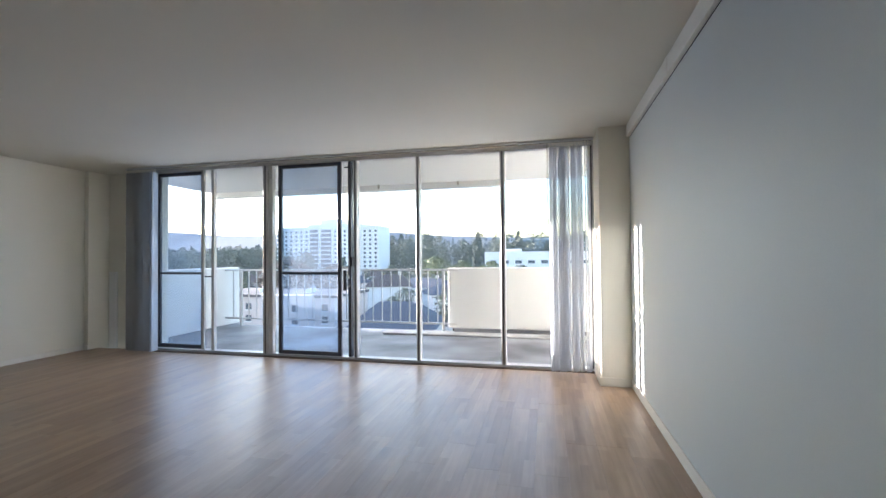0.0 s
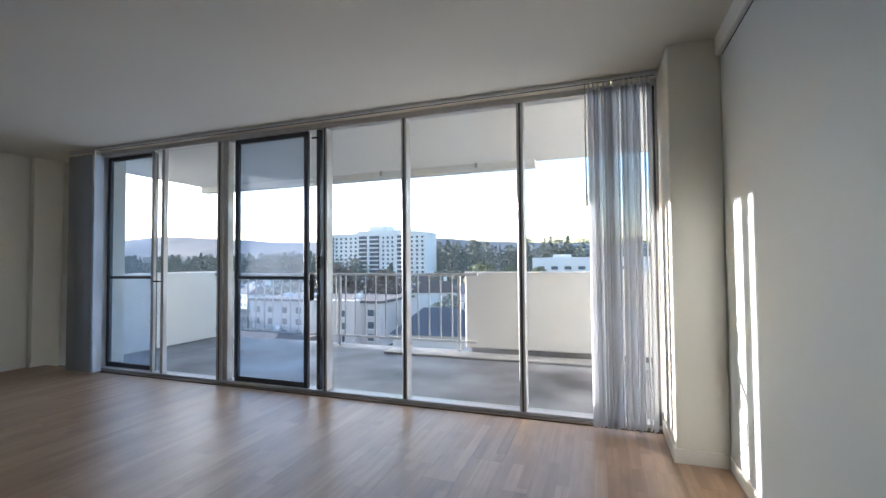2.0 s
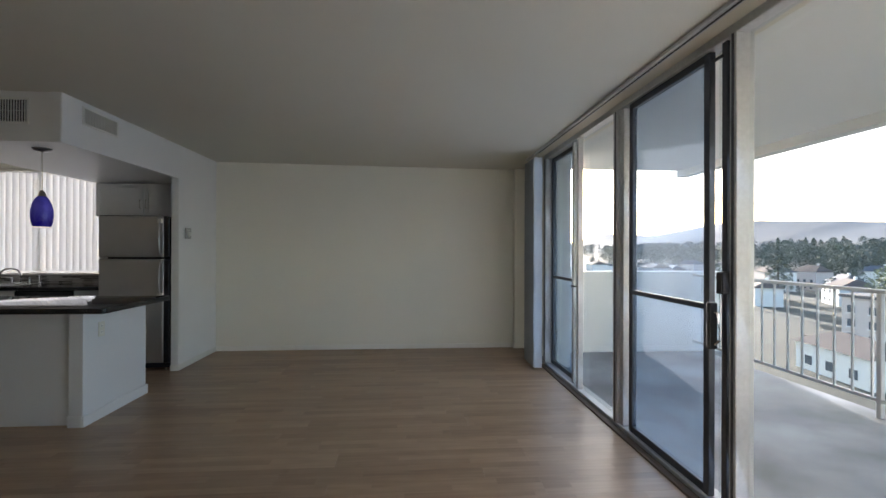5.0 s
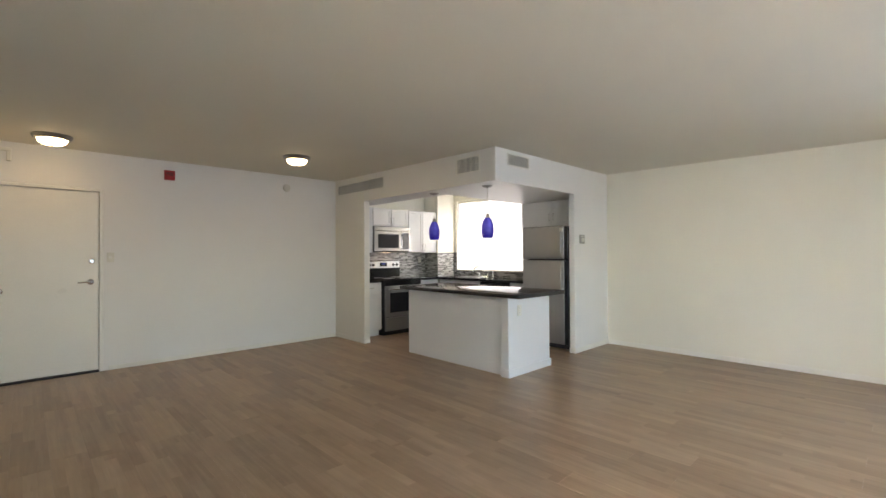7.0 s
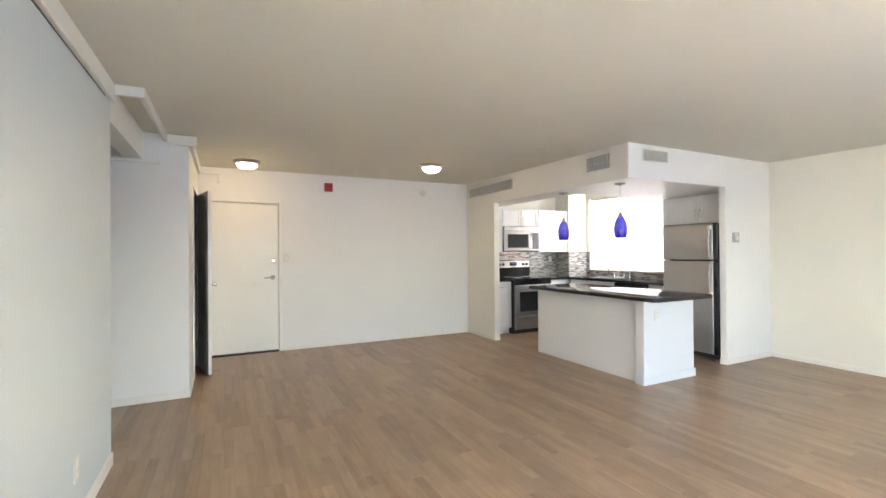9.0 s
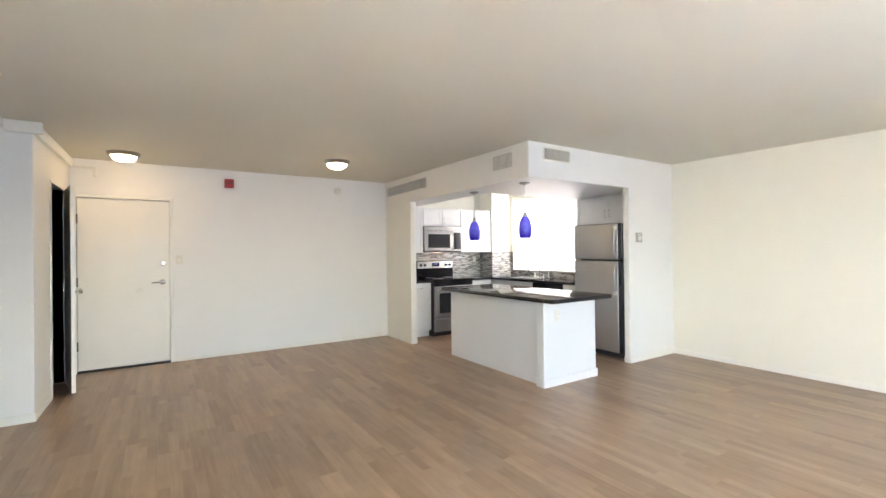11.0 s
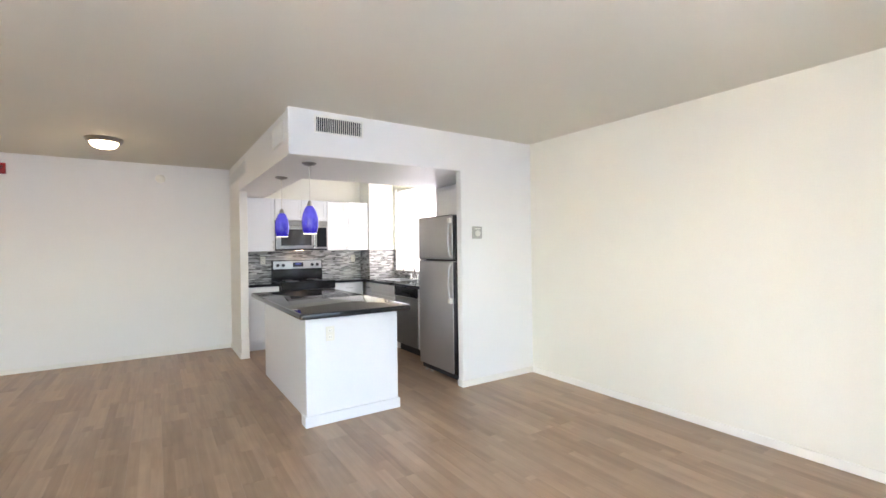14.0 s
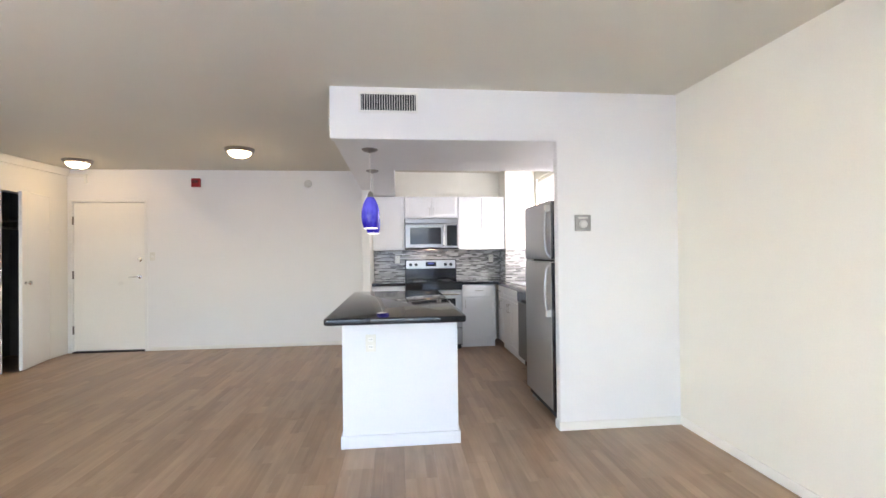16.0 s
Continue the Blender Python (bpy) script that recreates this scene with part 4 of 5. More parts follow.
part("rim", bx(bx(bx(box(SX0 - 0.012, SX0 + 0.004, SY0 - 0.012, SY1 + 0.012, 0.9025, 0.907), SX1 - 0.004, SX1 + 0.012, SY0 - 0.012, SY1 + 0.012, 0.9025, 0.907), SX0, SX1, SY0 - 0.012, SY0 + 0.004, 0.9025, 0.907), SX0, SX1, SY1 - 0.004, SY1 + 0.012, 0.9025, 0.907), CHROME, sink)
tap = thing("kitchen_faucet", (-5.92, -1.0, 0.902), "chrome gooseneck faucet with side sprayer", "faucet")
part("base", box(-5.945, -5.895, -1.13, -0.87, 0.902, 0.915, bevel=0.005), CHROME, tap)
part("spout", tube([(-5.92, -1.0, 0.91), (-5.92, -1.0, 1.0)] + [(-5.92 + 0.075 * (1 - math.cos(a)), -1.0 - 0.12 * (1 - math.cos(a)) / 2, 1.0 + 0.09 * math.sin(a)) for a in [math.pi * k / 10 for k in range(1, 10)]] + [(-5.77, -1.12, 0.985)], 0.011, 10), CHROME, tap, smooth=True)
for y in (-1.1, -0.9):
    k = part("tap_handle", lathe([(0.02, 0), (0.022, 0.02), (0.014, 0.045), (0.016, 0.06), (0.005, 0.065)], (-5.92, y, 0.914), 16), CHROME, tap, smooth=True)
    part("lever", tube([(-5.92, y, 0.965), (-5.875, y + (0.03 if y > -1 else -0.03), 0.975)], 0.006), CHROME, k, smooth=True)
part("sprayer", lathe([(0.02, 0), (0.02, 0.01), (0.012, 0.02), (0.014, 0.08), (0.02, 0.1), (0.006, 0.105)], (-5.92, -0.78, 0.902), 16), CHROME, tap, smooth=True)

# ---- mosaic backsplash ----
def mosaic(bm, u0, u1, z0, z1, place, rng):
    """Rows of lens-shaped glass sticks on a wall; place(u, d, z) gives a point."""
    h = 0.0205
    z = z0
    while z + h <= z1 + 1e-6:
        u = u0 - rng.uniform(0, 0.06)
        while u < u1:
            w = rng.uniform(0.06, 0.135)
            a, b = max(u, u0), min(u + w - 0.002, u1)
            if b - a > 0.012:
                t0, t1, s = rng.uniform(0.1, 0.5) * h, rng.uniform(0.1, 0.5) * h, rng.uniform(-0.2, 0.2) * h
                m = (a + b) / 2
                ring = [(a, z + t0 + s), (m, z + 0.001), (b, z + t1 - s), (b, z + h - 0.001 - t1 * 0.3), (m, z + h - 0.0015), (a, z + h - 0.001 - t0 * 0.3)]
                d = rng.uniform(0.004, 0.006)
                low = [bm.verts.new(place(p, 0.0, q)) for p, q in ring]
                top = [bm.verts.new(place(p, d, q)) for p, q in ring]
                bm.faces.new(top)
                for k in range(6):
                    bm.faces.new((low[k], low[(k + 1) % 6], top[(k + 1) % 6], top[k]))
            u += w
        z += h
    return bm


rng = random.Random(11)
GB = 0.004
splash = thing("backsplash", (-4.7, -2.2, 0.902), "grey and white wavy glass mosaic backsplash", "backsplash", kind="structure")
bm = box(-5.56, -3.678, -2.2, -2.2 + GB, 0.903, 1.345)
bx(bm, -5.56, -5.56 + GB, -2.2 + GB, -1.83, 0.903, 1.345)
bx(bm, -5.995, -5.56, -1.83, -1.83 + GB, 0.903, 1.345)
bx(bm, -6.0, -6.0 + GB, -1.826, 0.36, 0.903, 1.0)
bx(bm, -6.0, -6.0 + GB, 0.002, 0.36, 1.0, 1.345)
bx(bm, -6.0, -6.0 + GB, -1.826, -1.752, 1.0, 1.345)
part("grout", bm, GROUT, splash)
bm = bmesh.new()
mosaic(bm, -5.555, -3.678, 0.906, 1.345, lambda u, d, z: (u, -2.2 + GB - 0.001 + d, z), rng)
mosaic(bm, -2.19, -1.83, 0.906, 1.345, lambda u, d, z: (-5.56 + GB - 0.001 + d, u, z), rng)
mosaic(bm, -5.99, -5.56, 0.906, 1.345, lambda u, d, z: (u, -1.83 + GB - 0.001 + d, z), rng)
mosaic(bm, -1.82, 0.36, 0.906, 1.0, lambda u, d, z: (-6.0 + GB - 0.001 + d, u, z), rng)
mosaic(bm, -1.82, -1.755, 1.0, 1.345, lambda u, d, z: (-6.0 + GB - 0.001 + d, u, z), rng)
mosaic(bm, 0.003, 0.36, 1.0, 1.345, lambda u, d, z: (-6.0 + GB - 0.001 + d, u, z), rng)
bmesh.ops.recalc_face_normals(bm, faces=bm.faces)
tagged(part("mosaic_tiles", bm, TILEMIX, splash), kind="stuff")
wall_plate("wall_outlet", "white double outlet on the mosaic backsplash", "outlet", -5.42, 1.21, y=-2.191)
wall_plate("wall_outlet", "white double outlet beside the stove", "outlet", -4.02, 1.21, y=-2.191)

# ---- microwave ----
mw = thing("microwave", (-4.507, -2.0, 1.356), "stainless over-the-range microwave with a dark window", "microwave")
part("body", box(-4.884, -4.128, -2.2, -1.86, 1.37, 1.79, bevel=0.004), BLACKMATT, mw)
part("bottom", box(-4.884, -4.128, -2.19, -1.85, 1.352, 1.369, bevel=0.003), BLACKMATT, mw)
part("vent_strip", box(-4.882, -4.13, -1.86, -1.826, 1.715, 1.788, bevel=0.006, seg=2), STEELDIM, mw)
dr = part("door", box(-4.69, -4.13, -1.86, -1.824, 1.372, 1.712, bevel=0.008, seg=2), STEELDIM, mw, "stainless door")
part("window", box(-4.635, -4.20, -1.826, -1.821, 1.425, 1.66, bevel=0.002), MICROGLASS, dr, "dark glass window")
part("handle", tube([(-4.668, -1.824, 1.40), (-4.668, -1.785, 1.42), (-4.668, -1.775, 1.54), (-4.668, -1.785, 1.66), (-4.668, -1.824, 1.685)], 0.011, 10), CHROME, dr, "bowed bar handle", True)
cp = part("control_panel", box(-4.882, -4.693, -1.86, -1.826, 1.372, 1.712, bevel=0.006, seg=2), STEELDIM, mw)
part("keypad", box(-4.862, -4.715, -1.828, -1.8235, 1.40, 1.69, bevel=0.002), DARKGLASS, cp, "black keypad")
part("lamp", box(-4.56, -4.44, -2.05, -1.98, 1.349, 1.353), COOKLAMP, mw, "lit cooktop lamp underneath")

# ---- range ----
rg = thing("stove", (-4.507, -1.85, 0), "stainless electric range with a black glass top", "stove")
part("body", box(-4.883, -4.13, -2.19, -1.56, 0.06, 0.895, bevel=0.003), BLACKMATT, rg)
part("cooktop", box(-4.887, -4.126, -2.19, -1.525, 0.897, 0.915, bevel=0.005, seg=2), BLACK, rg, "black glass cooktop")
for x, y, r in ((-4.32, -1.72, 0.095), (-4.69, -1.72, 0.075), (-4.32, -1.99, 0.075), (-4.69, -1.99, 0.095)):
    part("burner", lathe([(r, 0), (r, 0.0012), (r - 0.006, 0.0014)], (x, y, 0.9152), 32), surf("burner_ring", (0.05, 0.05, 0.052), 0.3, bump=0.0) if x == -4.32 and y == -1.72 else bpy.data.materials["burner_ring"], rg)
bgd = part("backguard", box(-4.883, -4.13, -2.19, -2.115, 0.916, 1.205, bevel=0.008, seg=2), BLACK, rg)
pan = part("control_panel", box(-4.868, -4.145, -2.116, -2.104, 1.075, 1.195, bevel=0.004), STEELH, bgd, "stainless control panel")
for x in (-4.80, -4.72, -4.29, -4.21):
    part("knob", lathe([(0.024, 0), (0.024, 0.006), (0.018, 0.01), (0.016, 0.03), (0.004, 0.031)], (x, -2.104, 1.132), 18, "y"), BLACKMATT, bgd, "black knob", True)
part("clock", box(-4.585, -4.43, -2.105, -2.1015, 1.105, 1.17, bevel=0.002), DARKGLASS, bgd)
part("display", box(-4.55, -4.465, -2.1018, -2.1005, 1.138, 1.16), DISPLAY, bgd, "blue digits")
od = part("oven_door", box(-4.88, -4.133, -1.56, -1.525, 0.30, 0.80, bevel=0.006, seg=2), STEELDIM, rg, "stainless oven door")
part("front_band", box(-4.884, -4.129, -1.56, -1.528, 0.806, 0.896, bevel=0.004), BLACK, rg, "black enamel band under the cooktop")
part("oven_window", box(-4.79, -4.22, -1.527, -1.521, 0.37, 0.69, bevel=0.003), DARKGLASS, od, "dark oven window")
part("oven_handle", tube([(-4.84, -1.525, 0.745), (-4.84, -1.48, 0.752), (-4.50, -1.475, 0.752), (-4.17, -1.48, 0.752), (-4.17, -1.525, 0.745)], 0.012, 10), CHROME, od, "bar handle", True)
part("drawer", box(-4.88, -4.133, -1.56, -1.527, 0.075, 0.29, bevel=0.006, seg=2), STEELDIM, rg)
part("plinth", box(-4.87, -4.14, -2.15, -1.60, 0.0, 0.06), BLACKMATT, rg)

# ---- dishwasher ----
dw = thing("dishwasher", (-5.7, -0.325, 0), "black dishwasher under the sink counter", "dishwasher")
part("body", box(-5.98, -5.43, -0.63, -0.02, 0.10, 0.862, bevel=0.002), BLACKMATT, dw)
dd = part("door", box(-5.43, -5.395, -0.628, -0.022, 0.11, 0.73, bevel=0.006, seg=2), surf("dark_steel", (0.20, 0.197, 0.19), 0.38, 0.8, stretch=(14, 14, 0.4)), dw, "dark steel door")
part("control_panel", box(-5.43, -5.385, -0.628, -0.022, 0.735, 0.858, bevel=0.008, seg=2), BLACK, dw)
part("pull", box(-5.387, -5.382, -0.45, -0.2, 0.745, 0.775, bevel=0.002), BLACKMATT, dw)
part("toe_kick", box(-5.9, -5.47, -0.628, -0.022, 0.0, 0.10), BLACKMATT, dw)

# ---- fridge ----
fr = thing("fridge", (-5.55, 0.76, 0), "stainless top-freezer fridge with black sides", "fridge")
part("body", box(-5.93, -5.265, 0.385, 1.133, 0.06, 1.68, bevel=0.006), BLACKMATT, fr, "black cabinet")
for name, z0, z1, label in (("freezer_door", 1.238, 1.69, "brushed steel freezer door"), ("fridge_door", 0.085, 1.222, "brushed steel fridge door")):
    d = part(name, box(-5.258, -5.188, 0.385, 1.062, z0, z1, bevel=0.014, seg=3), STEEL, fr, label, True)
    part("gasket", box(-5.266, -5.257, 0.392, 1.112, z0 + 0.006, z1 - 0.006), BLACKMATT, d)
    part("edge_strip", box(-5.257, -5.192, 1.061, 1.118, z0 + 0.004, z1 - 0.004, bevel=0.004), BLACK, d, "black door edge")
    a, b = (1.255, 1.66) if z0 > 1 else (0.80, 1.205)
    arc = [(-5.178 + 0.03 * math.sin(math.pi * k / 12) ** 0.6 if 0 < k < 12 else -5.195, 1.035, a + (b - a) * k / 12) for k in range(13)]
    part("handle", tube(arc, 0.011, 10), STEEL, d, "bowed bar handle", True)
    part("handle_foot", box(-5.19, -5.155, 1.015, 1.055, (b - 0.05) if z0 > 1 else a, b if z0 > 1 else a + 0.05, bevel=0.004), PLASTIC, d, "pale end cap")
# not a known part: added to stop the steel top mirroring the window
part("glare_cover", box(-5.256, -5.192, 0.40, 1.05, 1.6895, 1.694, bevel=0.001), BLACKMATT, fr, "black cover added against glare on the freezer door top")
part("hinge_cap", box(-5.25, -5.20, 0.40, 0.45, 1.2235, 1.2365, bevel=0.002), PLASTIC, fr)
part("kick_grille", box(-5.26, -5.22, 0.40, 1.12, 0.03, 0.08), BLACKMATT, fr)
for y in (0.45, 0.55, 1.07):
    part("foot", lathe([(0.018, 0), (0.018, 0.012), (0.01, 0.02), (0.01, 0.06)], (-5.24, y, 0.0), 12), GREYPLASTIC, fr)
for y in (0.45, 1.07):
    part("foot", lathe([(0.018, 0), (0.018, 0.012), (0.01, 0.02), (0.01, 0.062)], (-5.85, y, 0.0), 12), GREYPLASTIC, fr)

# ---- outside: town below the balcony ----
GZ = -18.0
GROUND = surf("far_ground", (0.07, 0.075, 0.06), 0.9, broad=(0.02, 0.4), fine=(0.3, 0.3), bump=0)
# the hills' blue is distance haze put into the base colour
HILL = surf("hazed_wooded_hills", (0.056, 0.088, 0.125), 1.0, broad=(0.004, 0.12), fine=(0.03, 0.15), bump=0)
# leaf tones greyed and lightened: haze of the distance put into the colour
LEAF = island_random("hazed_foliage", [(0.15, 0.175, 0.17), (0.155, 0.185, 0.155), (0.14, 0.165, 0.17), (0.18, 0.21, 0.14), (0.155, 0.175, 0.165)], 0.8)
LEAFB = island_random("dry_foliage", [(0.26, 0.215, 0.185), (0.20, 0.17, 0.15), (0.29, 0.245, 0.20), (0.18, 0.16, 0.145)], 0.85)
LEAFG = island_random("light_foliage", [(0.21, 0.245, 0.14), (0.18, 0.215, 0.13), (0.24, 0.26, 0.16)], 0.8)
BARK = surf("bark", (0.07, 0.055, 0.045), 0.9)
BEIGE = surf("beige_stucco", (0.58, 0.53, 0.515), 0.9, broad=(0.2, 0.08), fine=(3, 0.06), bump=0)
WHITEB = surf("white_facade", (0.74, 0.75, 0.76), 0.85, broad=(0.05, 0.06), fine=(1, 0.04), bump=0)
ROOF = surf("slate_roof", (0.085, 0.095, 0.12), 0.8, broad=(0.2, 0.2), fine=(4, 0.2), bump=0)
ROOFB = surf("brown_roof", (0.13, 0.105, 0.095), 0.85, broad=(0.2, 0.2), fine=(4, 0.2), bump=0)
ROOFGREY = surf("gravel_roof", (0.13, 0.125, 0.13), 0.9, broad=(0.2, 0.15), fine=(4, 0.15), bump=0)
WINDARK = surf("far_window_glass", (0.10, 0.12, 0.145), 0.15, bump=0)
# dark colour for the shade in the tower's balcony bays
SHADE = surf("painted_bay_shade", (0.12, 0.13, 0.15), 0.8, bump=0)

piece("ground", box(-4000, 4000, -1500, 4500, GZ - 1, GZ), GROUND, "wide ground of the town far below", "ground", "structure")


def hill(name, y, height, seed, x0, x1):
    bm = bmesh.new()
    n = 160
    top, foot, back = [], [], []
    for k in range(n + 1):
        x = x0 + (x1 - x0) * k / n
        h = height * (0.78 + 0.22 * noise.noise((x * 0.0012 + seed, 0, 0)) + 0.018 * noise.noise((x * 0.006, seed, 0)) + 0.006 * noise.noise((x * 0.03, seed, 1)))
        h *= 0.45 + 0.55 / (1 + math.exp((x + y * 0.25) / (0.22 * y)))
        top.append(bm.verts.new((x, y, GZ + h)))
        foot.append(bm.verts.new((x, y - height * 3, GZ)))
        back.append(bm.verts.new((x, y + height * 3, GZ)))
    for k in range(n):
        bm.faces.new((foot[k], foot[k + 1], top[k + 1], top[k]))
        bm.faces.new((top[k], top[k + 1], back[k + 1], back[k]))
    return piece(name, bm, HILL, "wooded ridge on the horizon, haze put into its blue colour", "hills", "structure", True)


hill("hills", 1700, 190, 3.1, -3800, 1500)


def clump(verts, faces, c, r, rng):
    """A ragged spray of leaves: a small skewed tetrahedron."""
    i = len(verts)
    for _ in range(4):
        verts.append((c[0] + rng.uniform(-r, r), c[1] + rng.uniform(-r, r), c[2] + rng.uniform(-r, r) * 0.8))
    faces.extend(((i, i + 1, i + 2), (i, i + 3, i + 1), (i + 1, i + 3, i + 2), (i, i + 2, i + 3)))


def tree_clumps(verts, faces, x, y, z, w, h, rng, n, conifer):
    for _ in range(n):
        t = rng.random()
        if conifer:
            zz, rad = z + h * (0.15 + 0.85 * t), w * (1.05 - t) * 0.5
        else:
            zz, rad = z + h * (0.35 + 0.6 * t), w * 0.5 * math.sqrt(max(0.05, 1 - (2 * t - 0.95) ** 2))
        a, q = rng.uniform(0, 2 * math.pi), math.sqrt(rng.random())
        clump(verts, faces, (x + rad * q * math.cos(a), y + rad * q * math.sin(a), zz), w * rng.uniform(0.028, 0.062), rng)


def pydata(name, verts, faces, material):
    me = bpy.data.meshes.new(name)
    me.from_pydata(verts, [], faces)
    me.materials.append(material)
    return me


rng = random.Random(21)
V, F = [], []
for k in range(620):
    az = radians(rng.uniform(-75, 22))
    d = rng.choice((rng.uniform(320, 480), rng.uniform(300, 700), rng.uniform(180, 320)))
    h = 18 + d * math.tan(radians(rng.uniform(1.4, 3.6 if az > -0.6 else 2.3))) if d > 300 else rng.uniform(8, 14)
    x, y = d * math.tan(az) * 0.9, d
    if -34.8 < math.degrees(math.atan2(x, y)) < -20.4 and y < 330:
        h = min(h, 14)
    tree_clumps(V, F, x, y, GZ, min(h, 24) * rng.uniform(0.5, 0.95), h, rng, 430, rng.random() < 0.4)
for k in range(300):
    az = radians(rng.uniform(-68, -33))
    d = rng.uniform(230, 420)
    h = 18 + d * math.tan(radians(rng.uniform(0.2, 1.7)))
    tree_clumps(V, F, d * math.tan(az) * 0.9, d, GZ, min(h, 22) * rng.uniform(0.5, 0.9), h, rng, 260, rng.random() < 0.35)
woods = tagged(new("woods", pydata("woods", V, F, LEAF)), "dark evergreen woods beyond the town, greyed to stand for haze", "trees", kind="stuff")


def tree(x, y, w, h, leaf, label, n=170, conifer=False):
    t = thing("tree", (x, y, GZ), label, "tree", "trees in the town")
    bm = lathe([(w * 0.045, 0), (w * 0.03, h * 0.25), (w * 0.022, h * 0.5), (w * 0.008, h * 0.85)], (x, y, GZ), 8)
    for k in range(6):
        a, z0 = 2.4 * k, GZ + h * (0.25 + 0.07 * k)
        tube([(x, y, z0), (x + w * 0.2 * math.cos(a), y + w * 0.2 * math.sin(a), z0 + h * 0.14), (x + w * 0.36 * math.cos(a), y + w * 0.36 * math.sin(a), z0 + h * 0.2)], w * 0.009, 5, bm)
    part("trunk", bm, BARK, t)
    v, f = [], []
    tree_clumps(v, f, 0, 0, 0, w, h, rng, n, conifer)
    c = new("crown", pydata("crown", v, f, leaf))
    c.parent = t


for x, y, w, h, leaf in ((-84, 130, 19, 19.5, LEAFB), (-70, 138, 15, 17.5, LEAFB), (-47, 122, 11, 14, LEAF), (-34, 104, 8, 12, LEAF), (-62, 175, 12, 17, LEAF), (-116, 150, 12, 19, LEAF), (-132, 168, 14, 21, LEAF), (-20, 95, 9, 13, LEAF), (-150, 120, 12, 18, LEAF), (-8, 140, 12, 17, LEAF), (-100, 205, 12, 19, LEAF), (-30, 190, 13, 20, LEAF), (-165, 150, 14, 21, LEAF), (18, 130, 12, 18, LEAF), (-28, 160, 10, 18.5, LEAF), (-58, 98, 5, 10, LEAF), (-38, 150, 14, 20, LEAFG), (-29, 152, 11, 18.5, LEAFG), (-20, 160, 12, 18, LEAFG), (-104, 128, 11, 17, LEAFG), (-77, 116, 13, 14.5, LEAFB), (-58, 119, 12, 14, LEAFB), (-15, 84, 7, 11, LEAF), (-33, 92, 6, 11, LEAF)):
    tree(x, y, w, h, leaf, "bare brown winter tree among the houses" if leaf is LEAFB else "pale green leafy tree among the houses" if leaf is LEAFG else "dark green tree among the houses", 1500 if leaf is LEAFB else 900, leaf is LEAF and h > 18)


def windows_on(parent, x0, x1, y, zs, xs, w, h, balconies=()):
    """Window openings with frames on a face towards the balcony, set into the wall."""
    for z in zs:
        for x in xs:
            if x0 + w < x < x1 - w and not any(a < x < b for a, b in balconies):
                win = part("window", box(x - w / 2, x + w / 2, y - 0.12, y + 0.05, z, z + h), WINDARK, parent)
                part("window_sill", box(x - w / 2 - 0.15, x + w / 2 + 0.15, y - 0.3, y + 0.02, z - 0.2, z), WHITEB, win)


# the white mid-rise on the skyline
tw = thing("apartment_tower", (-150, 285, GZ), "white mid-rise apartment block with balcony bays", "building")
TY = 280.0
part("wall", box(-188, -111, TY, TY + 22, GZ, 21.8), WHITEB, tw)
part("roof_parapet", box(-188.4, -110.6, TY - 0.4, TY + 22.4, 21.8, 22.6), WHITEB, tw)
part("stair_tower", box(-163.5, -122.5, TY - 0.5, TY + 20, GZ, 24.4), WHITEB, tw)
part("penthouse", box(-156, -142, TY + 4, TY + 16, 24.4, 28.0), WHITEB, tw)
bays = ((-187.6, -183.2), (-162.0, -155.8), (-153.4, -145.8), (-131.8, -124.2))
storeys = [-14.6 + 3.0 * k for k in range(12)]
windows_on(tw, -188, -111, TY, storeys, [-185 + 4.0 * k for k in range(20)], 1.5, 1.5, bays + ((-163.6, -122.4),))
windows_on(tw, -163.5, -122.5, TY - 0.5, storeys, [-142.6 + 3.6 * k for k in range(4)], 1.4, 1.5, bays)
for a, b in bays:
    # no recess is cut: a dark box carries the bay's shade
    part("bay_shade", box(a, b, TY - 0.75, TY + 0.2, -15, 20.6), SHADE, tw, "dark box standing for the shade of a balcony bay")
    for z in storeys:
        part("balcony", box(a + 0.2, b - 0.2, TY - 1.8, TY - 0.76, z - 0.75, z + 0.2), WHITEB, tw)

# the beige flats nearer by
bf = thing("apartment_house", (-60, 100, GZ), "beige stucco flats with a flat roof", "building")
part("wall", box(-84, -47, 92, 112, GZ, -8.0), BEIGE, bf)
part("wall", box(-64, -52, 89, 92.2, GZ, -7.3), BEIGE, bf)
part("roof", box(-84.4, -46.6, 91.6, 112.4, -8.0, -7.4), ROOFGREY, bf)
windows_on(bf, -84, -64, 92, (-16.6, -13.8, -11.0), [-82 + 4.2 * k for k in range(5)], 1.5, 1.5)
windows_on(bf, -52, -45, 92, (-16.6, -13.8, -11.0), (-49.4,), 1.5, 1.5)
for x in (-78, -70, -57):
    part("roof_unit", box(x - 0.8, x + 0.8, 98, 100, -7.4, -6.5), WHITEB, bf)
windows_on(bf, -64, -52, 89, (-16.6, -13.8, -11.0), (-61, -55.2), 1.4, 1.5)
part("carport_roof", box(-80, -60, 80, 88, GZ + 2.6, GZ + 3.0), ROOFB, bf)


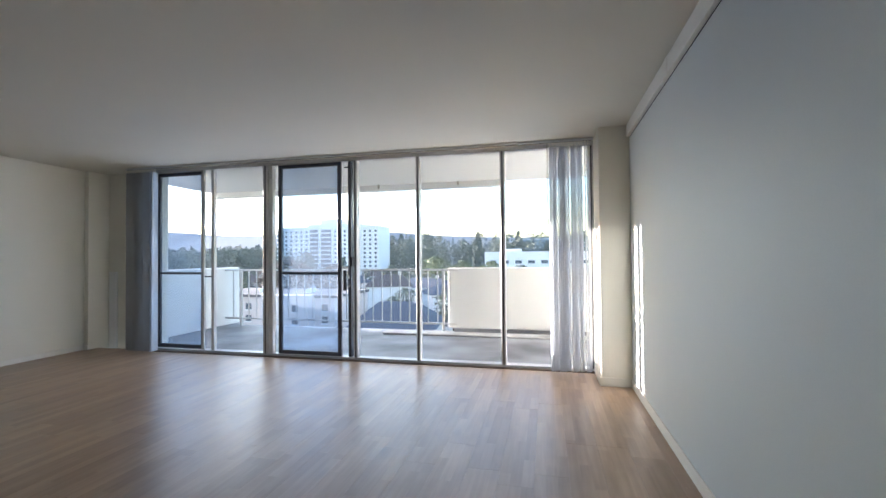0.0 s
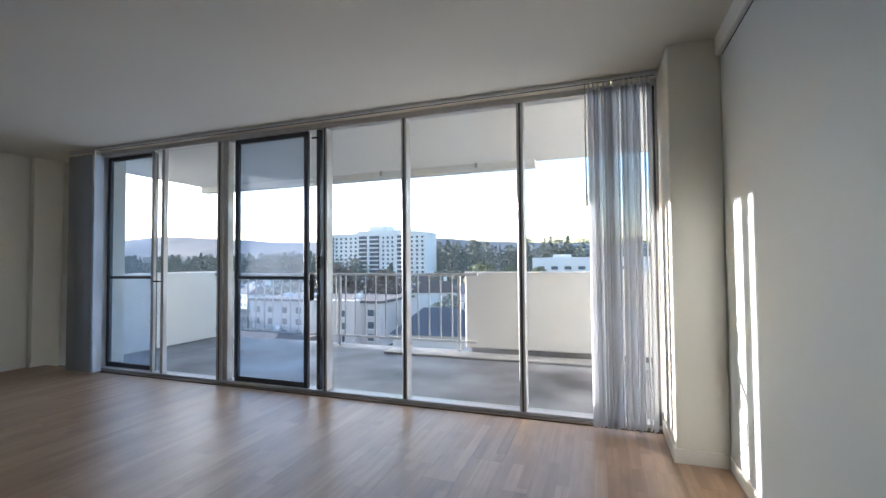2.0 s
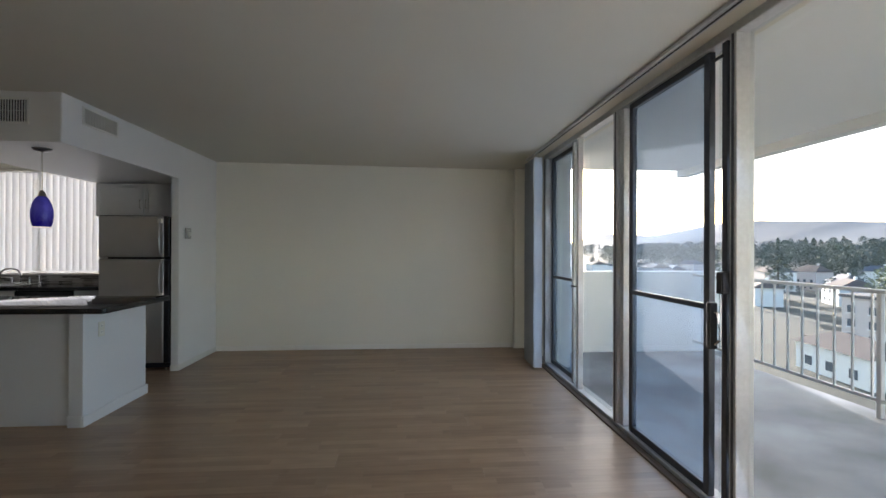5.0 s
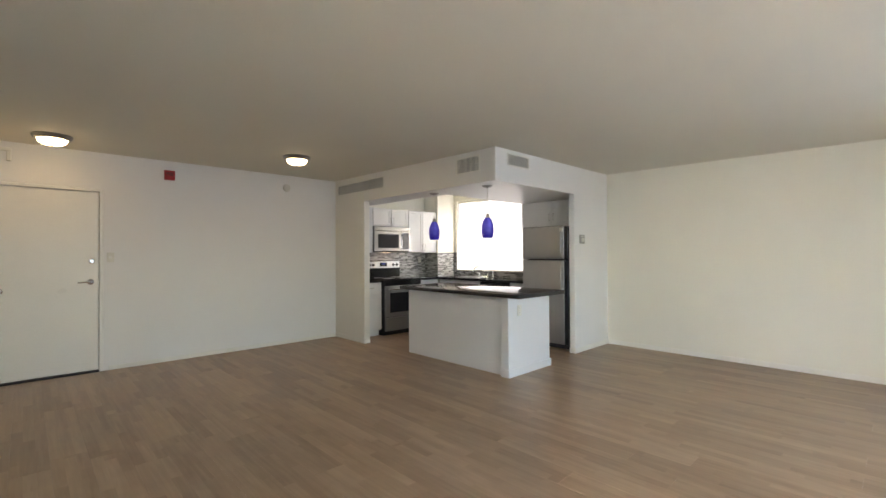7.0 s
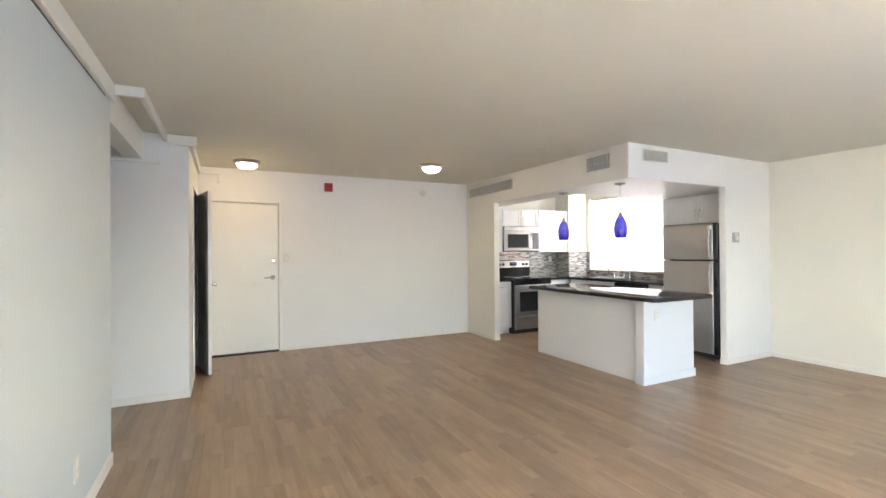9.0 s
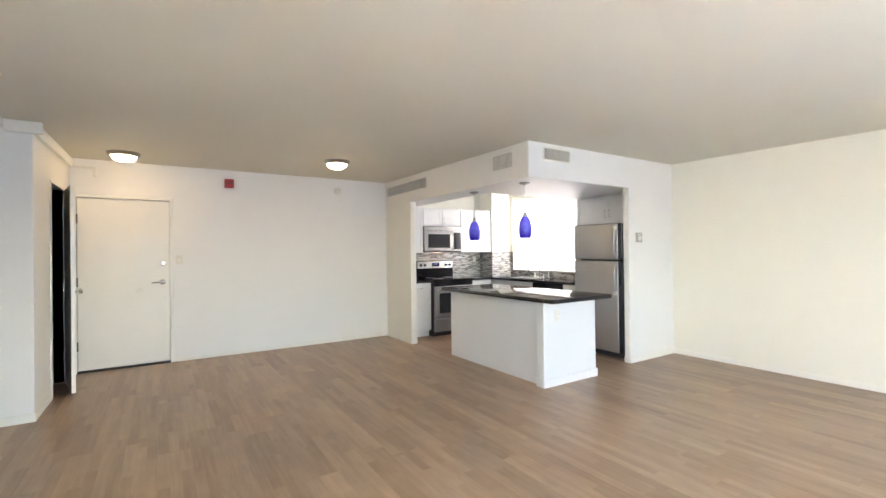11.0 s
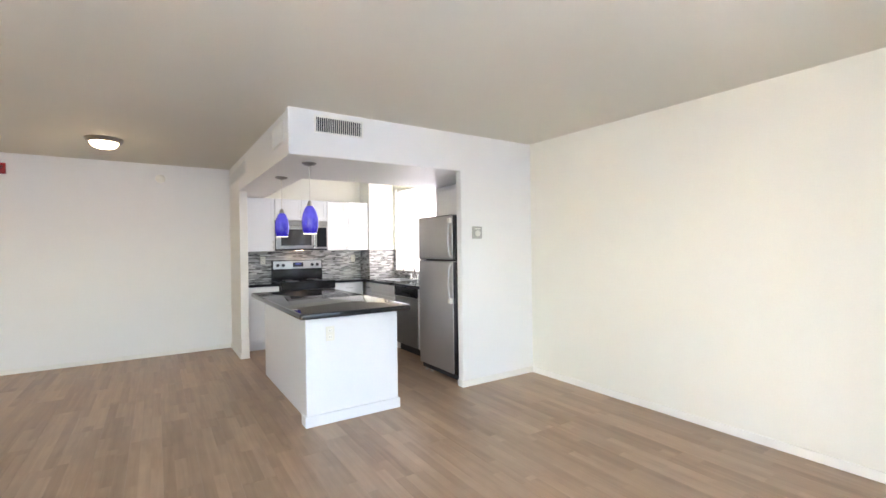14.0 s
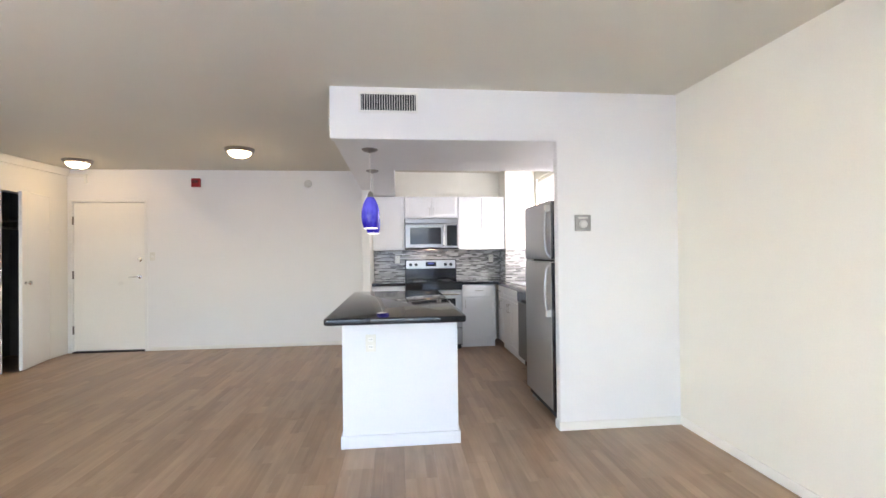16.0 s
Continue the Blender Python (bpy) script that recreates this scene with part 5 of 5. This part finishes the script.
def house(x, y, w, d, h, r, wall_m, roof_m, turn=0.0):
    e = thing("house", (0, 0, 0), "small town house with a pitched roof", "house", "houses in the town")
    part("wall", box(-w / 2, w / 2, -d / 2, d / 2, 0, h), wall_m, e)
    bm = bmesh.new()
    o = 0.6
    a = [bm.verts.new(p) for p in ((-w / 2 - o, -d / 2 - o, h), (w / 2 + o, -d / 2 - o, h), (w / 2 + o, d / 2 + o, h), (-w / 2 - o, d / 2 + o, h))]
    k = [bm.verts.new(p) for p in ((-w / 2 + d * 0.3, 0, h + r), (w / 2 - d * 0.3, 0, h + r))]
    for f in ((a[0], a[1], k[1], k[0]), (a[2], a[3], k[0], k[1]), (a[1], a[2], k[1]), (a[3], a[0], k[0]), (a[3], a[2], a[1], a[0])):
        bm.faces.new(f)
    roof = part("roof", bm, roof_m, e)
    part("chimney", box(w * 0.2, w * 0.2 + 0.9, -0.4, 0.4, h + r * 0.3, h + r + 0.9), wall_m, roof)
    for z in ((1.0, 4.0) if h > 5.5 else (1.0,)):
        for q in (-0.3, 0.0, 0.3):
            part("window", box(q * w - 0.7, q * w + 0.7, -d / 2 - 0.08, -d / 2 + 0.05, z, z + 1.4), WINDARK, e)
    e.matrix_basis = pose(x, y, GZ, 0, 0, turn)


house(-25.5, 74, 14, 12, 7.6, 3.8, BEIGE, ROOF, 6)
house(-43, 117, 12, 9, 11.2, 3.2, WHITEB, ROOFB, 18)
house(-62, 72, 14, 9, 4.4, 2.0, WHITEB, ROOFB, -8)
house(-22, 118, 16, 10, 8.5, 3.0, WHITEB, ROOFB, 12)
house(-40, 145, 18, 11, 9.0, 3.0, WHITEB, ROOF, -10)
for k in range(90):
    az, d = radians(rng.uniform(-66, 14)), rng.uniform(115, 265)
    x, y = d * math.tan(az), d
    if (-90 < x < -36 and y < 122) or (-40 < x < 0 and y < 85):
        continue
    house(x, y, rng.uniform(10, 20), rng.uniform(8, 12), rng.choice((3.4, 6.4, 6.4, 9.2)), rng.uniform(1.8, 3.4), rng.choice((BEIGE, WHITEB, WHITEB)), rng.choice((ROOF, ROOFB)), rng.uniform(-35, 35))

# the long white building and the glass offices far right
lw = thing("office_block", (-8, 215, GZ), "long low white building behind the trees", "building")
part("wall", box(-29, 60, 210, 228, GZ, 3.2), WHITEB, lw)
part("roof_unit", box(-20, -12, 214, 220, 3.2, 4.6), WHITEB, lw)
windows_on(lw, -29, 60, 210, (-6, -2.4), [-25 + 6 * k for k in range(14)], 3.0, 1.5)
gb = thing("glass_offices", (5, 420, GZ), "far blue glass office block", "building")
part("wall", box(-28, 45, 420, 440, GZ, 17.5), surf("blue_glass_wall", (0.24, 0.32, 0.40), 0.25, bump=0), gb)
for z in (5, 9, 13, 17):
    part("floor_band", box(-28.2, 45.2, 419.7, 420.2, z - 0.6, z), WHITEB, gb)

# ---- floor ----
floor = thing("floor", (0, 0, 0), "worn oak-look three-strip laminate floor", "floor", kind="structure")
part("underlay", box(-6.2, 1.95, -2.35, 5.31, -0.06, -0.0065), SUBFLOOR, floor)
PW, PL = 0.1905, 1.215
plank_mesh = {}


def plank(length):
    key = round(length, 4)
    if key not in plank_mesh:
        bm = bmesh.new()
        e, w = 0.0006, PW - 0.0004
        low = [bm.verts.new((x, y, -0.006)) for x, y in ((0, 0), (w, 0), (w, key), (0, key))]
        mid = [bm.verts.new((x, y, -e)) for x, y in ((0, 0), (w, 0), (w, key), (0, key))]
        top = [bm.verts.new((x, y, 0)) for x, y in ((e, e), (w - e, e), (w - e, key - e), (e, key - e))]
        bm.faces.new(top)
        for a, b in ((low, mid), (mid, top)):
            for k in range(4):
                bm.faces.new((a[k], a[(k + 1) % 4], b[(k + 1) % 4], b[k]))
        plank_mesh[key] = mesh_of("plank", bm, LAMINATE)
    return plank_mesh[key]


frng = random.Random(5)
x = -6.15
while x < 1.9:
    y0, y1 = (-2.33 if x < 0.5 else -2.3), 5.305
    y = y0
    first = frng.choice((0.30, 0.45, 0.61, 0.76, 0.91, 1.06))
    while y < y1 - 0.02:
        length = min(first if y == y0 else PL, y1 - y)
        p = new("plank", plank(length - 0.0004))
        p.parent = floor
        p.location = (x, y, 0)
        y += length
    x += PW
